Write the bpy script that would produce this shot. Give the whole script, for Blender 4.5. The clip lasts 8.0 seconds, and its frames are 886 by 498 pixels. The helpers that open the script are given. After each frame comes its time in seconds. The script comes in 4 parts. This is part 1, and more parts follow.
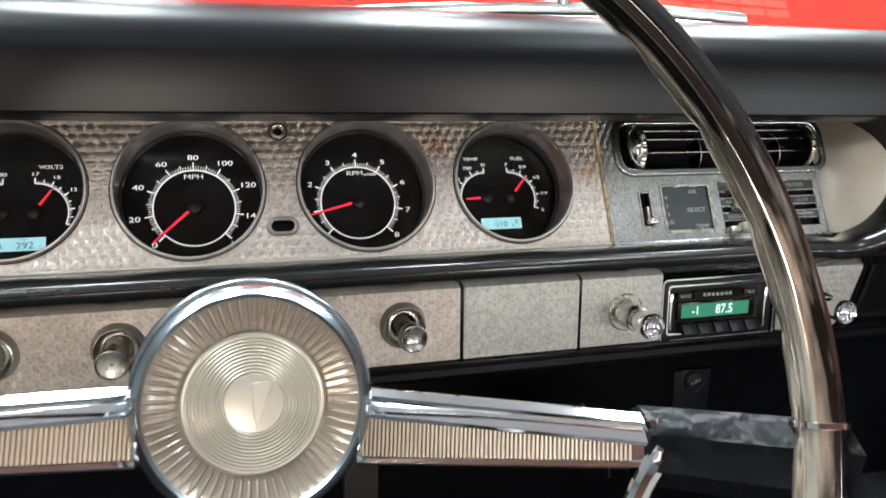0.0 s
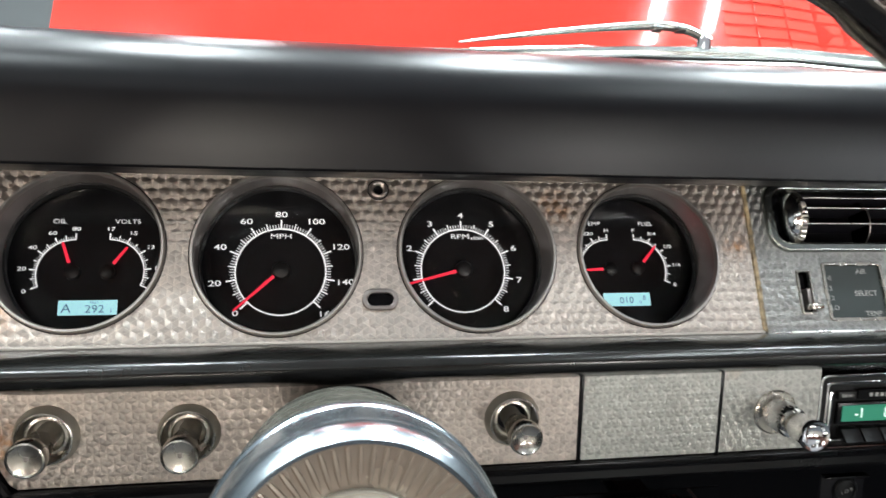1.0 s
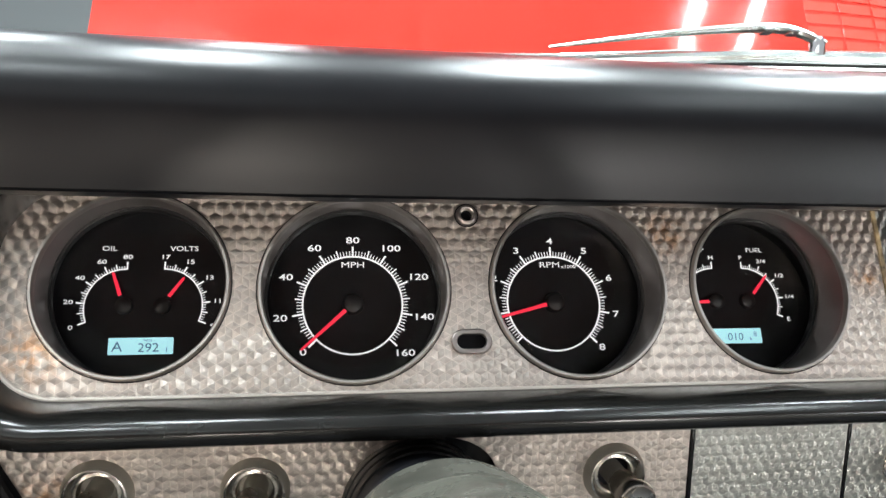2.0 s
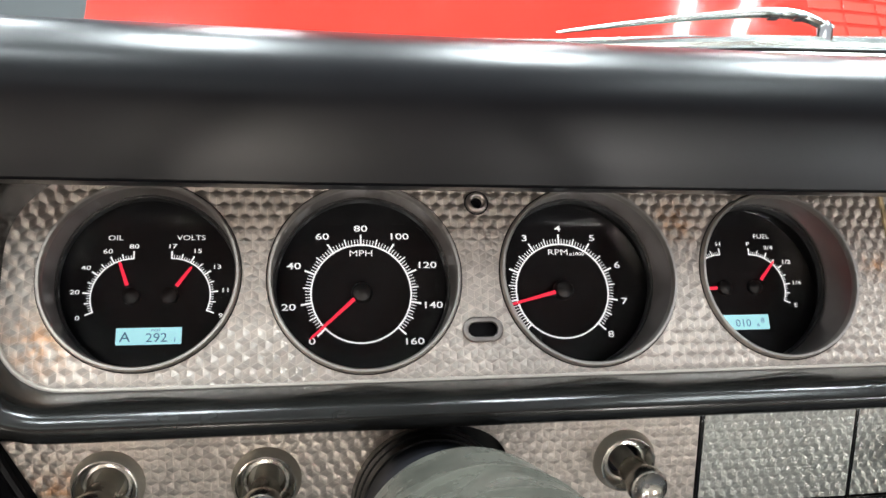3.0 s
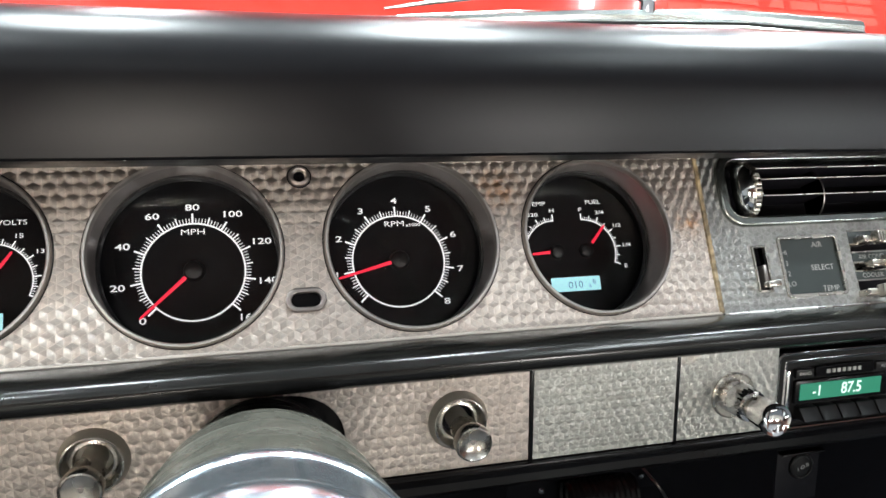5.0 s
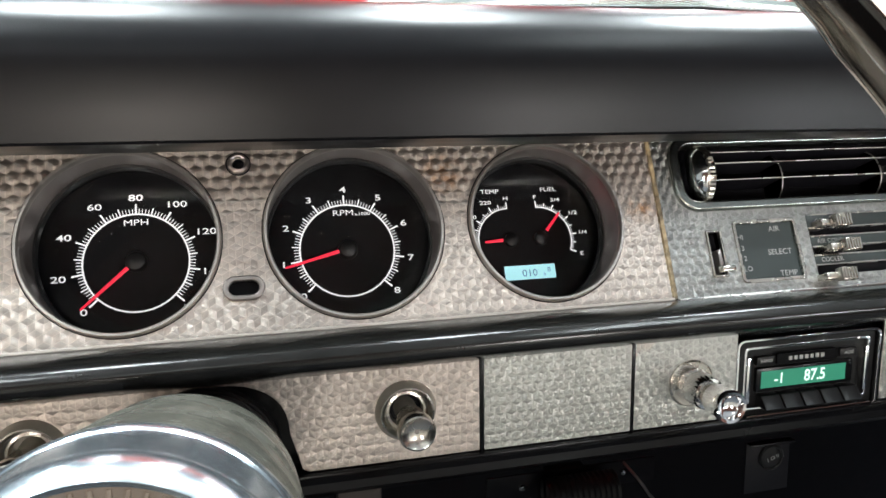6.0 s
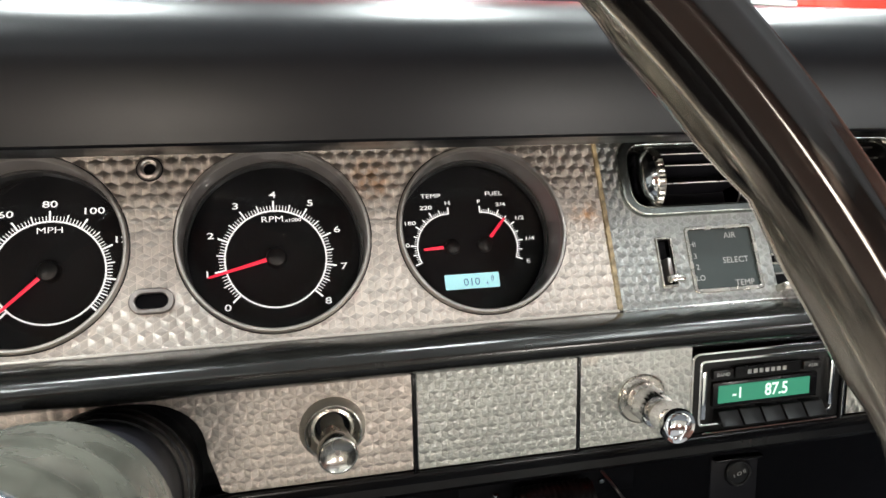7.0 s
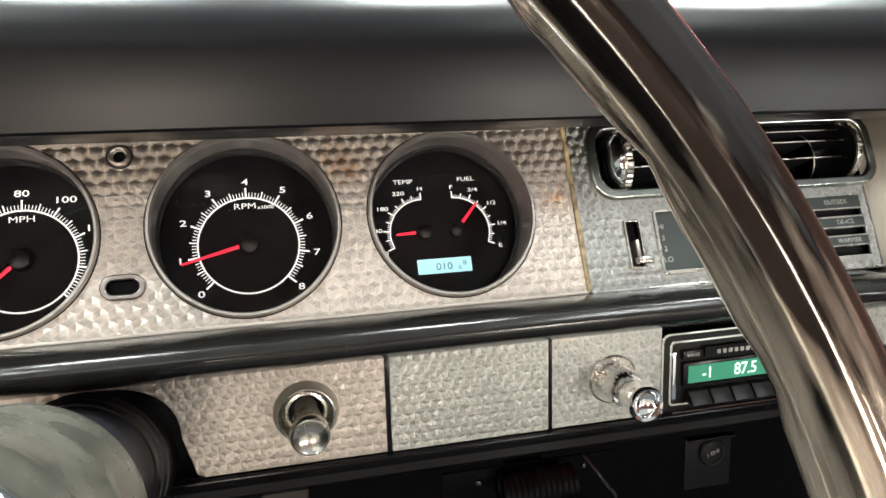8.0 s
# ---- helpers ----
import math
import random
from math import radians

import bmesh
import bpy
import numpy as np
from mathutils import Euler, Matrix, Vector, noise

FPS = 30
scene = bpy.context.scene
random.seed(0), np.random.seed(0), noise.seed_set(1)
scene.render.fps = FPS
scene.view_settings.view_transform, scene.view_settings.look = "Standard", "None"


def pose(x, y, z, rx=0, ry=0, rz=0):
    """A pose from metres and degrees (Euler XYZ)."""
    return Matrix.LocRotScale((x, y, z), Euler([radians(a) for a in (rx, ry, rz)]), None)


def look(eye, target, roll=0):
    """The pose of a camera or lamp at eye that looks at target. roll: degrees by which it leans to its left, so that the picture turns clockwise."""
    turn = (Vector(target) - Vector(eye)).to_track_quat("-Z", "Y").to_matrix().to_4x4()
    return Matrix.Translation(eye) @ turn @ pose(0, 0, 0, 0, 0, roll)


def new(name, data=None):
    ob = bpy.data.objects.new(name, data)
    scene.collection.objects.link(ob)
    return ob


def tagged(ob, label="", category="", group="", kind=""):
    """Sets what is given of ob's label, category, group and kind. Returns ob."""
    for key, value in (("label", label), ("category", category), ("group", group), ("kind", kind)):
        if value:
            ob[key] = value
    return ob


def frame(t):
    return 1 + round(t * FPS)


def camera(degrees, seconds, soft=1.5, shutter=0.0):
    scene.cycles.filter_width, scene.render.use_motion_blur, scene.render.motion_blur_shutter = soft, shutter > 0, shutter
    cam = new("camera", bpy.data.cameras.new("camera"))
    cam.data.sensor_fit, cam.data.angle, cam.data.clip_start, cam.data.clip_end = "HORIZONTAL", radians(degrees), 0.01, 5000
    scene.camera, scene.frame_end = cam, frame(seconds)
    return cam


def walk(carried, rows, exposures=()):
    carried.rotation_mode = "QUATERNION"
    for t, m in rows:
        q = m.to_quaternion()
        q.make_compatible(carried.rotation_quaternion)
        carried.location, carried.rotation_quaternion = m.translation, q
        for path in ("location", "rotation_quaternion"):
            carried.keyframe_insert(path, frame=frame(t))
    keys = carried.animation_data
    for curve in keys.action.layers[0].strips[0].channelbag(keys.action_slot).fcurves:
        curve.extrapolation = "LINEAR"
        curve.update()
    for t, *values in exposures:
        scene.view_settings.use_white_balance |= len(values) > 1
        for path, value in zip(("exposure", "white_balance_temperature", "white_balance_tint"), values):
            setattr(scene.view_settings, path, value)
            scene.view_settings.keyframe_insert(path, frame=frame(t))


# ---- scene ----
cam = camera(62.2, 8.0, shutter=0.2)
ROWS = [
    (0, (-0.0292, -0.5326, 0.9983), (0.0762, -0.1615, 0.8927), 1.34),
    (0.2, (-0.0108, -0.5121, 0.9909), (0.0850, -0.1348, 0.8989), 1.11),
    (0.5, (-0.0101, -0.4892, 0.9998), (0.0770, -0.1110, 0.9029), 2.03),
    (1, (-0.0404, -0.4459, 1.0034), (0.0288, -0.0618, 0.9162), 2.16),
    (1.5, (-0.0647, -0.4088, 1.0031), (-0.0016, -0.0229, 0.9188), 2.22),
    (1.7, (-0.0695, -0.3946, 1.0057), (-0.0089, -0.0086, 0.9202), 2.09),
    (2.8, (-0.0837, -0.3746, 1.0121), (-0.0241, 0.0091, 0.9163), 2.24),
    (3, (-0.0844, -0.3785, 1.0091), (-0.0204, 0.0046, 0.9137), 2.01),
    (3.5, (-0.0706, -0.3844, 1.0096), (0.0009, -0.0036, 0.9102), 1.92),
    (4, (-0.0574, -0.3919, 1.0083), (0.0240, -0.0132, 0.9086), 1.60),
    (4.5, (-0.0431, -0.3966, 1.0062), (0.0482, -0.0201, 0.9067), 1.29),
    (5, (-0.0251, -0.4028, 1.0024), (0.0730, -0.0281, 0.9024), 0.90),
    (5.2, (-0.0137, -0.4065, 0.9981), (0.0814, -0.0303, 0.9006), 0.54),
    (6.3, (0.0252, -0.4086, 0.9893), (0.1195, -0.0324, 0.8913), -0.04),
    (6.5, (0.0386, -0.4063, 0.9876), (0.1314, -0.0309, 0.8855), 0.06),
    (7, (0.0630, -0.3946, 0.9925), (0.1514, -0.0175, 0.8925), -0.21),
    (7.5, (0.0732, -0.4022, 0.9886), (0.1610, -0.0251, 0.8881), -0.47),
    (8, (0.0729, -0.4033, 0.9887), (0.1659, -0.0283, 0.8850), -0.70),
]
walk(cam, [(t, look(eye, aim, roll)) for t, eye, aim, roll in ROWS], exposures=[(0.0, 0.15, 6500, 10), (0.6, 0.15, 6500, 10), (1.2, 0.2, 6500, 10), (5.0, 0.27, 6500, 10), (6.3, 0.25, 6550, 10), (7.2, 0.46, 6850, 10), (8.0, 0.56, 7000, 10)])

# The dash leans back; D is its frame: x along it, y into it, z up its face. The lower panels lean less.
D = pose(0, 0, 0.9, -28)
LOW = D @ pose(0, 0.0279, -0.0775, 24.1)

# ---- light: a showroom hall with rows of ceiling lights, all out of view ----
world = bpy.data.worlds.new("hall_air")
world.use_nodes = True
world.node_tree.nodes["Background"].inputs[0].default_value = (0.75, 0.87, 1.0, 1)
world.node_tree.nodes["Background"].inputs[1].default_value = 0.15
scene.world = world
CEILING = 4.2
# Unseen lamps; rows at y 1.0 and 3.6 added to brighten the pad.
LAMPS = [(-2.3, 1.0, 260, 0.4), (-0.7, 1.0, 260, 0.4), (0.9, 1.0, 260, 0.4), (2.5, 1.0, 260, 0.4), (-2.3, 3.6, 140, 0.4), (0.95, 3.6, 140, 0.4), (4.2, 3.6, 140, 0.4),
         (1.95, -1.75, 30, 0.12), (2.4, -1.75, 26, 0.12)]
# The y -4.5 pair is added, unseen, to brighten the gauge panel's left.
CROSS_LAMPS = [(-1.95, -1.1, 100, 0.22), (-0.95, -4.5, 13, 1.5), (-2.7, -4.5, 13, 1.5)]
# Unseen windows, placed for the pad's reflections; outer two added to brighten lower plates.
WINDOWS = [(-5.4, 300, (1.0, 0.90, 0.78)), (-1.0, 150, (1.0, 0.92, 0.82)), (2.9, 160, (1.0, 0.97, 0.93)), (6.2, 175, (0.93, 0.98, 1.0))]


def ceiling_lamp(x, y, watts, wide, turn=0):
    data = bpy.data.lights.new("ceiling_lamp", "AREA")
    data.shape, data.size, data.size_y, data.energy = "RECTANGLE", wide, 1.6, watts
    data.color = (0.86, 0.97, 1.0)
    ob = new("ceiling_lamp", data)
    ob.matrix_world = pose(x, y, CEILING - 0.09, 0, 0, turn)
    return ob


def window_light(x, watts, tint):
    """An unseen area light, set as daylight in a shop window of the back wall."""
    data = bpy.data.lights.new("window_light", "AREA")
    data.shape, data.size, data.size_y, data.energy = "RECTANGLE", 0.9, 1.8, watts
    data.color = tint
    ob = new("window_light", data)
    ob.matrix_world = pose(x, -7.1, 0.98, -90, 0, 180)
    return ob


for lx, ly, lw, wide in LAMPS:
    ceiling_lamp(lx, ly, lw, wide)
for lx, ly, lw, wide in CROSS_LAMPS:
    ceiling_lamp(lx, ly, lw, wide, 90)
for lx, lw, tint in WINDOWS:
    window_light(lx, lw, tint)


# ---- materials ----
class Nodes:
    """Short hand for building a node material."""

    def __init__(self, name):
        self.mat = bpy.data.materials.new(name)
        self.mat.use_nodes = True
        self.tree = self.mat.node_tree
        self.bsdf = self.tree.nodes["Principled BSDF"]

    def node(self, kind, operation=None):
        n = self.tree.nodes.new(kind)
        if operation:
            n.operation = operation
        return n

    def link(self, out, inp):
        self.tree.links.new(out, inp)

    def put(self, socket, value):
        if isinstance(value, bpy.types.NodeSocket):
            self.link(value, socket)
        else:
            socket.default_value = value

    def set(self, **values):
        names = {"color": "Base Color", "rough": "Roughness", "metal": "Metallic", "spec": "Specular IOR Level", "coat": "Coat Weight",
                 "coat_rough": "Coat Roughness", "emit": "Emission Color", "glow": "Emission Strength", "normal": "Normal", "aniso": "Anisotropic",
                 "tangent": "Tangent", "glass": "Transmission Weight", "ior": "IOR", "alpha": "Alpha"}
        for key, value in values.items():
            self.put(self.bsdf.inputs[names[key]], value)
        return self

    def math(self, op, a, b=0.0, c=0.0):
        n = self.node("ShaderNodeMath", operation=op)
        for socket, value in zip(n.inputs, (a, b, c)):
            self.put(socket, value)
        return n.outputs[0]

    def coords(self):
        return self.node("ShaderNodeTexCoord").outputs["Object"]

    def noise(self, scale, detail=4.0, stretch=None):
        n = self.node("ShaderNodeTexNoise")
        n.inputs["Scale"].default_value, n.inputs["Detail"].default_value = scale, detail
        at = self.coords()
        if stretch:
            m = self.node("ShaderNodeMapping")
            m.inputs["Scale"].default_value = stretch
            self.link(at, m.inputs["Vector"])
            at = m.outputs[0]
        self.link(at, n.inputs["Vector"])
        return n.outputs["Fac"]

    def ramp(self, fac, low, high, a=(0, 0, 0, 1), b=(1, 1, 1, 1)):
        n = self.node("ShaderNodeValToRGB")
        n.color_ramp.elements[0].position, n.color_ramp.elements[1].position = low, high
        n.color_ramp.elements[0].color, n.color_ramp.elements[1].color = a, b
        self.link(fac, n.inputs[0])
        return n.outputs[0]

    def span(self, fac, low, high):
        n = self.node("ShaderNodeMapRange")
        self.link(fac, n.inputs[0])
        n.inputs[3].default_value, n.inputs[4].default_value = low, high
        return n.outputs[0]

    def bump(self, height, strength, distance, normal=None):
        n = self.node("ShaderNodeBump")
        n.inputs["Strength"].default_value, n.inputs["Distance"].default_value = strength, distance
        self.link(height, n.inputs["Height"])
        if normal is not None:
            self.link(normal, n.inputs["Normal"])
        return n.outputs[0]


def rgb(r, g, b):
    return (r, g, b, 1)


def plain(name, color, rough, metal=0.0, grain=300.0, depth=0.0001, vary=0.12, uneven=0.22, **more):
    """A surface with uneven gloss, a little mottling and fine relief."""
    n = Nodes(name)
    wide, fine = n.noise(grain * 0.06 if grain < 40 else max(grain * 0.06, 50.0), 5), n.noise(grain, 3)
    dark = tuple(c * (1 - vary) for c in color)
    n.set(color=n.ramp(wide, 0.3, 0.7, rgb(*dark), rgb(*color)), rough=n.span(wide, rough * (1 - uneven), min(1.0, rough * (1 + uneven))), metal=metal)
    if depth:
        n.set(normal=n.bump(fine, 0.5, depth))
    return n.set(**more).mat


def swirled(name, color, rough, pitch, pull=0.86):
    """Engine-turned sheet: rows of overlapping brushed swirls, each with its own round brush marks."""
    n = Nodes(name)
    split = n.node("ShaderNodeSeparateXYZ")
    n.link(n.coords(), split.inputs[0])
    u, w = n.math("DIVIDE", split.outputs[0], pitch), n.math("DIVIDE", split.outputs[2], pitch * 0.866)
    row = n.math("FLOOR", w)
    rest = n.math("SUBTRACT", w, row)

    def swirl(r, base):
        shift = n.math("MULTIPLY", n.math("PINGPONG", r, 1.0), 0.5)
        du = n.math("SUBTRACT", n.math("FRACT", n.math("ADD", u, shift)), 0.5)
        dv = n.math("MULTIPLY", n.math("SUBTRACT", rest, base), 0.866)
        far = n.math("SQRT", n.math("ADD", n.math("MULTIPLY", du, du), n.math("MULTIPLY", dv, dv)))
        return du, dv, far, n.math("ADD", n.math("FLOOR", n.math("ADD", u, shift)), n.math("MULTIPLY", r, 37.7))

    ua, va, ra, ka = swirl(row, 0.0)
    ub, vb, rb, kb = swirl(n.math("ADD", row, 1.0), 1.0)
    inside = n.math("LESS_THAN", ra, rb)

    def pick(a, b):
        return n.math("ADD", n.math("MULTIPLY", a, inside), n.math("MULTIPLY", b, n.math("SUBTRACT", 1.0, inside)))

    du, dv, far = pick(ua, ub), pick(va, vb), pick(ra, rb)
    # round brush marks about each centre, gathered into six petals: the gloss spreads across the marks
    turn_by = n.math("ARCTAN2", dv, du)
    sector = n.math("MULTIPLY", n.math("ROUND", n.math("DIVIDE", turn_by, math.pi / 3)), math.pi / 3)
    off = n.math("SUBTRACT", turn_by, sector)
    brush = n.math("ADD", sector, n.math("MULTIPLY", off, 0.62))
    join = n.node("ShaderNodeCombineXYZ")
    n.link(n.math("COSINE", brush), join.inputs[0])
    n.link(n.math("SINE", brush), join.inputs[2])
    facet = n.math("MULTIPLY", far, n.math("COSINE", off))
    edge = n.math("MULTIPLY", far, n.math("SINE", n.math("SUBTRACT", math.pi / 6, n.math("ABSOLUTE", off))))
    line = n.math("SUBTRACT", 1.0, n.math("MINIMUM", n.math("DIVIDE", edge, 0.040), 1.0))
    chance = n.node("ShaderNodeTexWhiteNoise")
    chance.noise_dimensions = "1D"
    n.link(n.math("ADD", pick(ka, kb), n.math("MULTIPLY", sector, 0.317)), chance.inputs["W"])
    tone = n.math("ADD", n.math("MULTIPLY_ADD", chance.outputs["Value"], 0.26, 0.62), n.math("MULTIPLY_ADD", line, 0.24, n.math("MULTIPLY", n.noise(1100.0, 2), 0.14)))
    turn = n.node("ShaderNodeVectorTransform")
    turn.vector_type, turn.convert_from, turn.convert_to = "VECTOR", "OBJECT", "WORLD"
    n.link(join.outputs[0], turn.inputs[0])
    fit = n.node("ShaderNodeVectorMath", operation="NORMALIZE")
    n.link(turn.outputs[0], fit.inputs[0])
    rings = n.math("SINE", n.math("MULTIPLY", far, 70.0))
    wear = n.noise(35.0, 5)
    shade = n.node("ShaderNodeVectorMath", operation="SCALE")
    n.link(n.ramp(wear, 0.3, 0.75, rgb(*(c * 0.86 for c in color)), rgb(*color)), shade.inputs[0])
    n.link(tone, shade.inputs["Scale"])
    # an amber tint, broken up by noise, in a few round patches
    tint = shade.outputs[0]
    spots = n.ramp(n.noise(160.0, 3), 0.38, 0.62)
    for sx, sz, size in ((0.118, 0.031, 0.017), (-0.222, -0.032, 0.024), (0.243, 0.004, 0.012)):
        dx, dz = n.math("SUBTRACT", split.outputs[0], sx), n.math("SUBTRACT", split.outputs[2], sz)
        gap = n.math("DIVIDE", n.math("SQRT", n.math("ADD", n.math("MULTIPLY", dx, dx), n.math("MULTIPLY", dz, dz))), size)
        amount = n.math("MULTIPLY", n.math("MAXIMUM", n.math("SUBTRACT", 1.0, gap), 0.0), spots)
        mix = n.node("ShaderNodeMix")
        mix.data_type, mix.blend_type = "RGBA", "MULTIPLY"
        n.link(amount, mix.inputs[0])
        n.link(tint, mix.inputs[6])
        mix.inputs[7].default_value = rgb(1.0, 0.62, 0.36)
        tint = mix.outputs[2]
    n.set(color=tint, metal=1.0, rough=n.span(wear, rough * 0.88, rough * 1.12), aniso=pull, tangent=fit.outputs[0], coat=0.35, coat_rough=0.12,
          normal=n.bump(rings, 0.15, 0.00003, n.bump(edge, 0.15, pitch * 0.4, n.bump(facet, 0.09, pitch * 0.30))))
    return n.mat


def reflection_streaked(name, dark, light, rough, radius):
    """Polished dark plastic; tan reflections are painted into its colour as streaks round the wheel's rim, most of them
    along its rear side.
    """
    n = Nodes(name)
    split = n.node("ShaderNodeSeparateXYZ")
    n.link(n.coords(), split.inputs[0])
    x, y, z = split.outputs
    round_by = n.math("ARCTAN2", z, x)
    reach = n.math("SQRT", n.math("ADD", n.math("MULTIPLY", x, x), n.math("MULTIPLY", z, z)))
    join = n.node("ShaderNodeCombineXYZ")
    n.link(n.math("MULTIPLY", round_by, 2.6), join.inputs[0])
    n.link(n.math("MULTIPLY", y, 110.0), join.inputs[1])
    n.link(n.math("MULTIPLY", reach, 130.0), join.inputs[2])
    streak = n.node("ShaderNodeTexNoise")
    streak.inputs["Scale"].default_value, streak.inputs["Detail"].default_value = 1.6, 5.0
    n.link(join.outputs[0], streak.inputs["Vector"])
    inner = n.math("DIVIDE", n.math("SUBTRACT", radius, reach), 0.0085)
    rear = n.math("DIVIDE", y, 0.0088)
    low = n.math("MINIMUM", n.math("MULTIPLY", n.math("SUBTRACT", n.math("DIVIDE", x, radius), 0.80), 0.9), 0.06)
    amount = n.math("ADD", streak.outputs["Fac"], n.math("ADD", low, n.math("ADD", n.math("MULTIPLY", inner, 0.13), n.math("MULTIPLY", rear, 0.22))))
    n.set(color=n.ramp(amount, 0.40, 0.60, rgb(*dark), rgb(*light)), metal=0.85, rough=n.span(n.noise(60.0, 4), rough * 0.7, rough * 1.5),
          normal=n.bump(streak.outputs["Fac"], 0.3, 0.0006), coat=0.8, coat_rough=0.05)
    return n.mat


def brickwork(name):
    n = Nodes(name)
    b = n.node("ShaderNodeTexBrick")
    m = n.node("ShaderNodeMapping")
    m.inputs["Rotation"].default_value = (radians(90), 0, 0)
    n.link(n.coords(), m.inputs["Vector"])
    n.link(m.outputs[0], b.inputs["Vector"])
    b.inputs["Scale"].default_value = 1.0
    b.inputs["Brick Width"].default_value, b.inputs["Row Height"].default_value = 0.23, 0.075
    b.inputs["Mortar Size"].default_value = 0.006
    b.inputs["Color1"].default_value, b.inputs["Color2"].default_value = rgb(0.22, 0.085, 0.055), rgb(0.16, 0.058, 0.042)
    b.inputs["Mortar"].default_value = rgb(0.26, 0.24, 0.22)
    n.set(color=b.outputs["Color"], rough=0.85, normal=n.bump(b.outputs["Fac"], 0.6, -0.006))
    return n.mat


def glassy(name):
    """Thin clear cover: lets all through and mirrors by its angle."""
    n = Nodes(name)
    clear, gloss, mix = n.node("ShaderNodeBsdfTransparent"), n.node("ShaderNodeBsdfGlossy"), n.node("ShaderNodeMixShader")
    gloss.inputs["Roughness"].default_value = 0.03
    fresnel = n.node("ShaderNodeFresnel")
    fresnel.inputs["IOR"].default_value = 1.24
    n.link(fresnel.outputs[0], mix.inputs[0])
    n.link(clear.outputs[0], mix.inputs[1])
    n.link(gloss.outputs[0], mix.inputs[2])
    n.link(mix.outputs[0], n.tree.nodes["Material Output"].inputs["Surface"])
    return n.mat


def lit(name, color, glow):
    return Nodes(name).set(color=rgb(*(c * 0.5 for c in color)), rough=0.4, emit=rgb(*color), glow=glow).mat


VINYL = plain("black_vinyl", (0.004, 0.004, 0.005), 0.30, grain=1400, depth=0.00005, spec=0.168, uneven=0.05)
BLACK_PAINT = plain("black_gloss_paint", (0.006, 0.006, 0.007), 0.20, grain=500, depth=0.00002, spec=0.17)
# lifted black base, mottled at random
MOTTLED_BLACK = plain("mottled_black_gloss_paint", (0.013, 0.0125, 0.0115), 0.19, grain=900, depth=0.00002, vary=0.4, spec=0.42)
BLACK_PLASTIC = plain("black_plastic", (0.006, 0.006, 0.0065), 0.36, grain=700, spec=0.3)
BLACK_SATIN = plain("black_satin", (0.008, 0.008, 0.011), 0.55, grain=200, spec=0.2)
RUBBER = plain("black_rubber", (0.005, 0.005, 0.005), 0.42, grain=400, spec=0.3)
TUBE_GREY = plain("satin_grey_sheet", (0.34, 0.305, 0.29), 0.32, metal=0.92, grain=150)
ALU = plain("satin_aluminium", (0.62, 0.60, 0.58), 0.28, metal=1.0, grain=250, depth=0.00003)
CHROME = plain("chrome", (0.82, 0.83, 0.84), 0.06, metal=1.0, grain=60, depth=0.0, vary=0.06)
WORN_CHROME = plain("worn_chrome", (0.56, 0.53, 0.48), 0.27, metal=1.0, grain=400, depth=0.00003, vary=0.25)
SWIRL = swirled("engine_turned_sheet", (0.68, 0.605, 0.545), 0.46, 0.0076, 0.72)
# Copies of SWIRL: cooler and dimmer reflections put into base colour; pitch finer.
SWIRL_COOL_LIT = swirled("engine_turned_sheet_cool_lit", (0.61, 0.615, 0.575), 0.44, 0.0070)
SWIRL_DIM_LIT = swirled("engine_turned_sheet_dim_lit", (0.45, 0.455, 0.44), 0.45, 0.0067)
BEAD = plain("satin_bead", (0.62, 0.55, 0.49), 0.45, metal=0.35, grain=200, depth=0.00003)
BEZEL = plain("satin_bezel", (0.54, 0.505, 0.475), 0.34, metal=0.9, grain=150, depth=0.00003)
STEEL = plain("grey_steel", (0.33, 0.35, 0.33), 0.25, metal=1.0, grain=200, depth=0.00003, vary=0.3)
PEDAL_BROWN = plain("brown_steel", (0.075, 0.058, 0.05), 0.4, grain=300)
SEAM = plain("amber_adhesive", (0.48, 0.37, 0.22), 0.3, grain=2500, depth=0.0003, vary=0.8)
NICKEL = plain("dull_nickel", (0.58, 0.54, 0.46), 0.38, metal=0.5, grain=300, depth=0.00004, vary=0.3)
SMOOTH_ALU = plain("brushed_aluminium", (0.45, 0.40, 0.335), 0.38, metal=1.0, grain=120, depth=0.00005)
DIAL = plain("dial_black", (0.006, 0.006, 0.007), 0.5, grain=100, depth=0.0, spec=0.10)
WHITE_INK = lit("lit_white_print", (1.0, 1.0, 1.0), 0.6)
RED_INK = lit("lit_red_needle", (1.0, 0.03, 0.07), 0.7)
LCD = lit("lcd_cyan", (0.42, 0.80, 0.86), 0.75)
LCD_INK = plain("lcd_digits", (0.12, 0.31, 0.50), 0.5, depth=0.0)
GREEN_LCD = lit("lcd_green", (0.03, 0.30, 0.18), 0.45)
GREEN_DIGITS = lit("lcd_pale_digits", (0.75, 1.0, 0.92), 0.8)
PRINT = plain("pale_print", (0.42, 0.43, 0.42), 0.6, depth=0.0)
SLATE = plain("slate_insert", (0.035, 0.045, 0.045), 0.35, grain=200)
GLASS = glassy("clear_glass")
RED_PAINT = plain("red_car_paint", (0.64, 0.052, 0.034), 0.12, grain=10, depth=0.0, vary=0.04, coat=1.0, coat_rough=0.02)
COLUMN_GREY = plain("dusty_grey_paint", (0.040, 0.039, 0.032), 0.27, grain=700, depth=0.0001, vary=0.5, spec=0.22)
CLEAR_RIB = plain("smoky_clear_plastic", (0.265, 0.22, 0.18), 0.26, metal=0.45, grain=90, depth=0.0, coat=0.5, coat_rough=0.05)
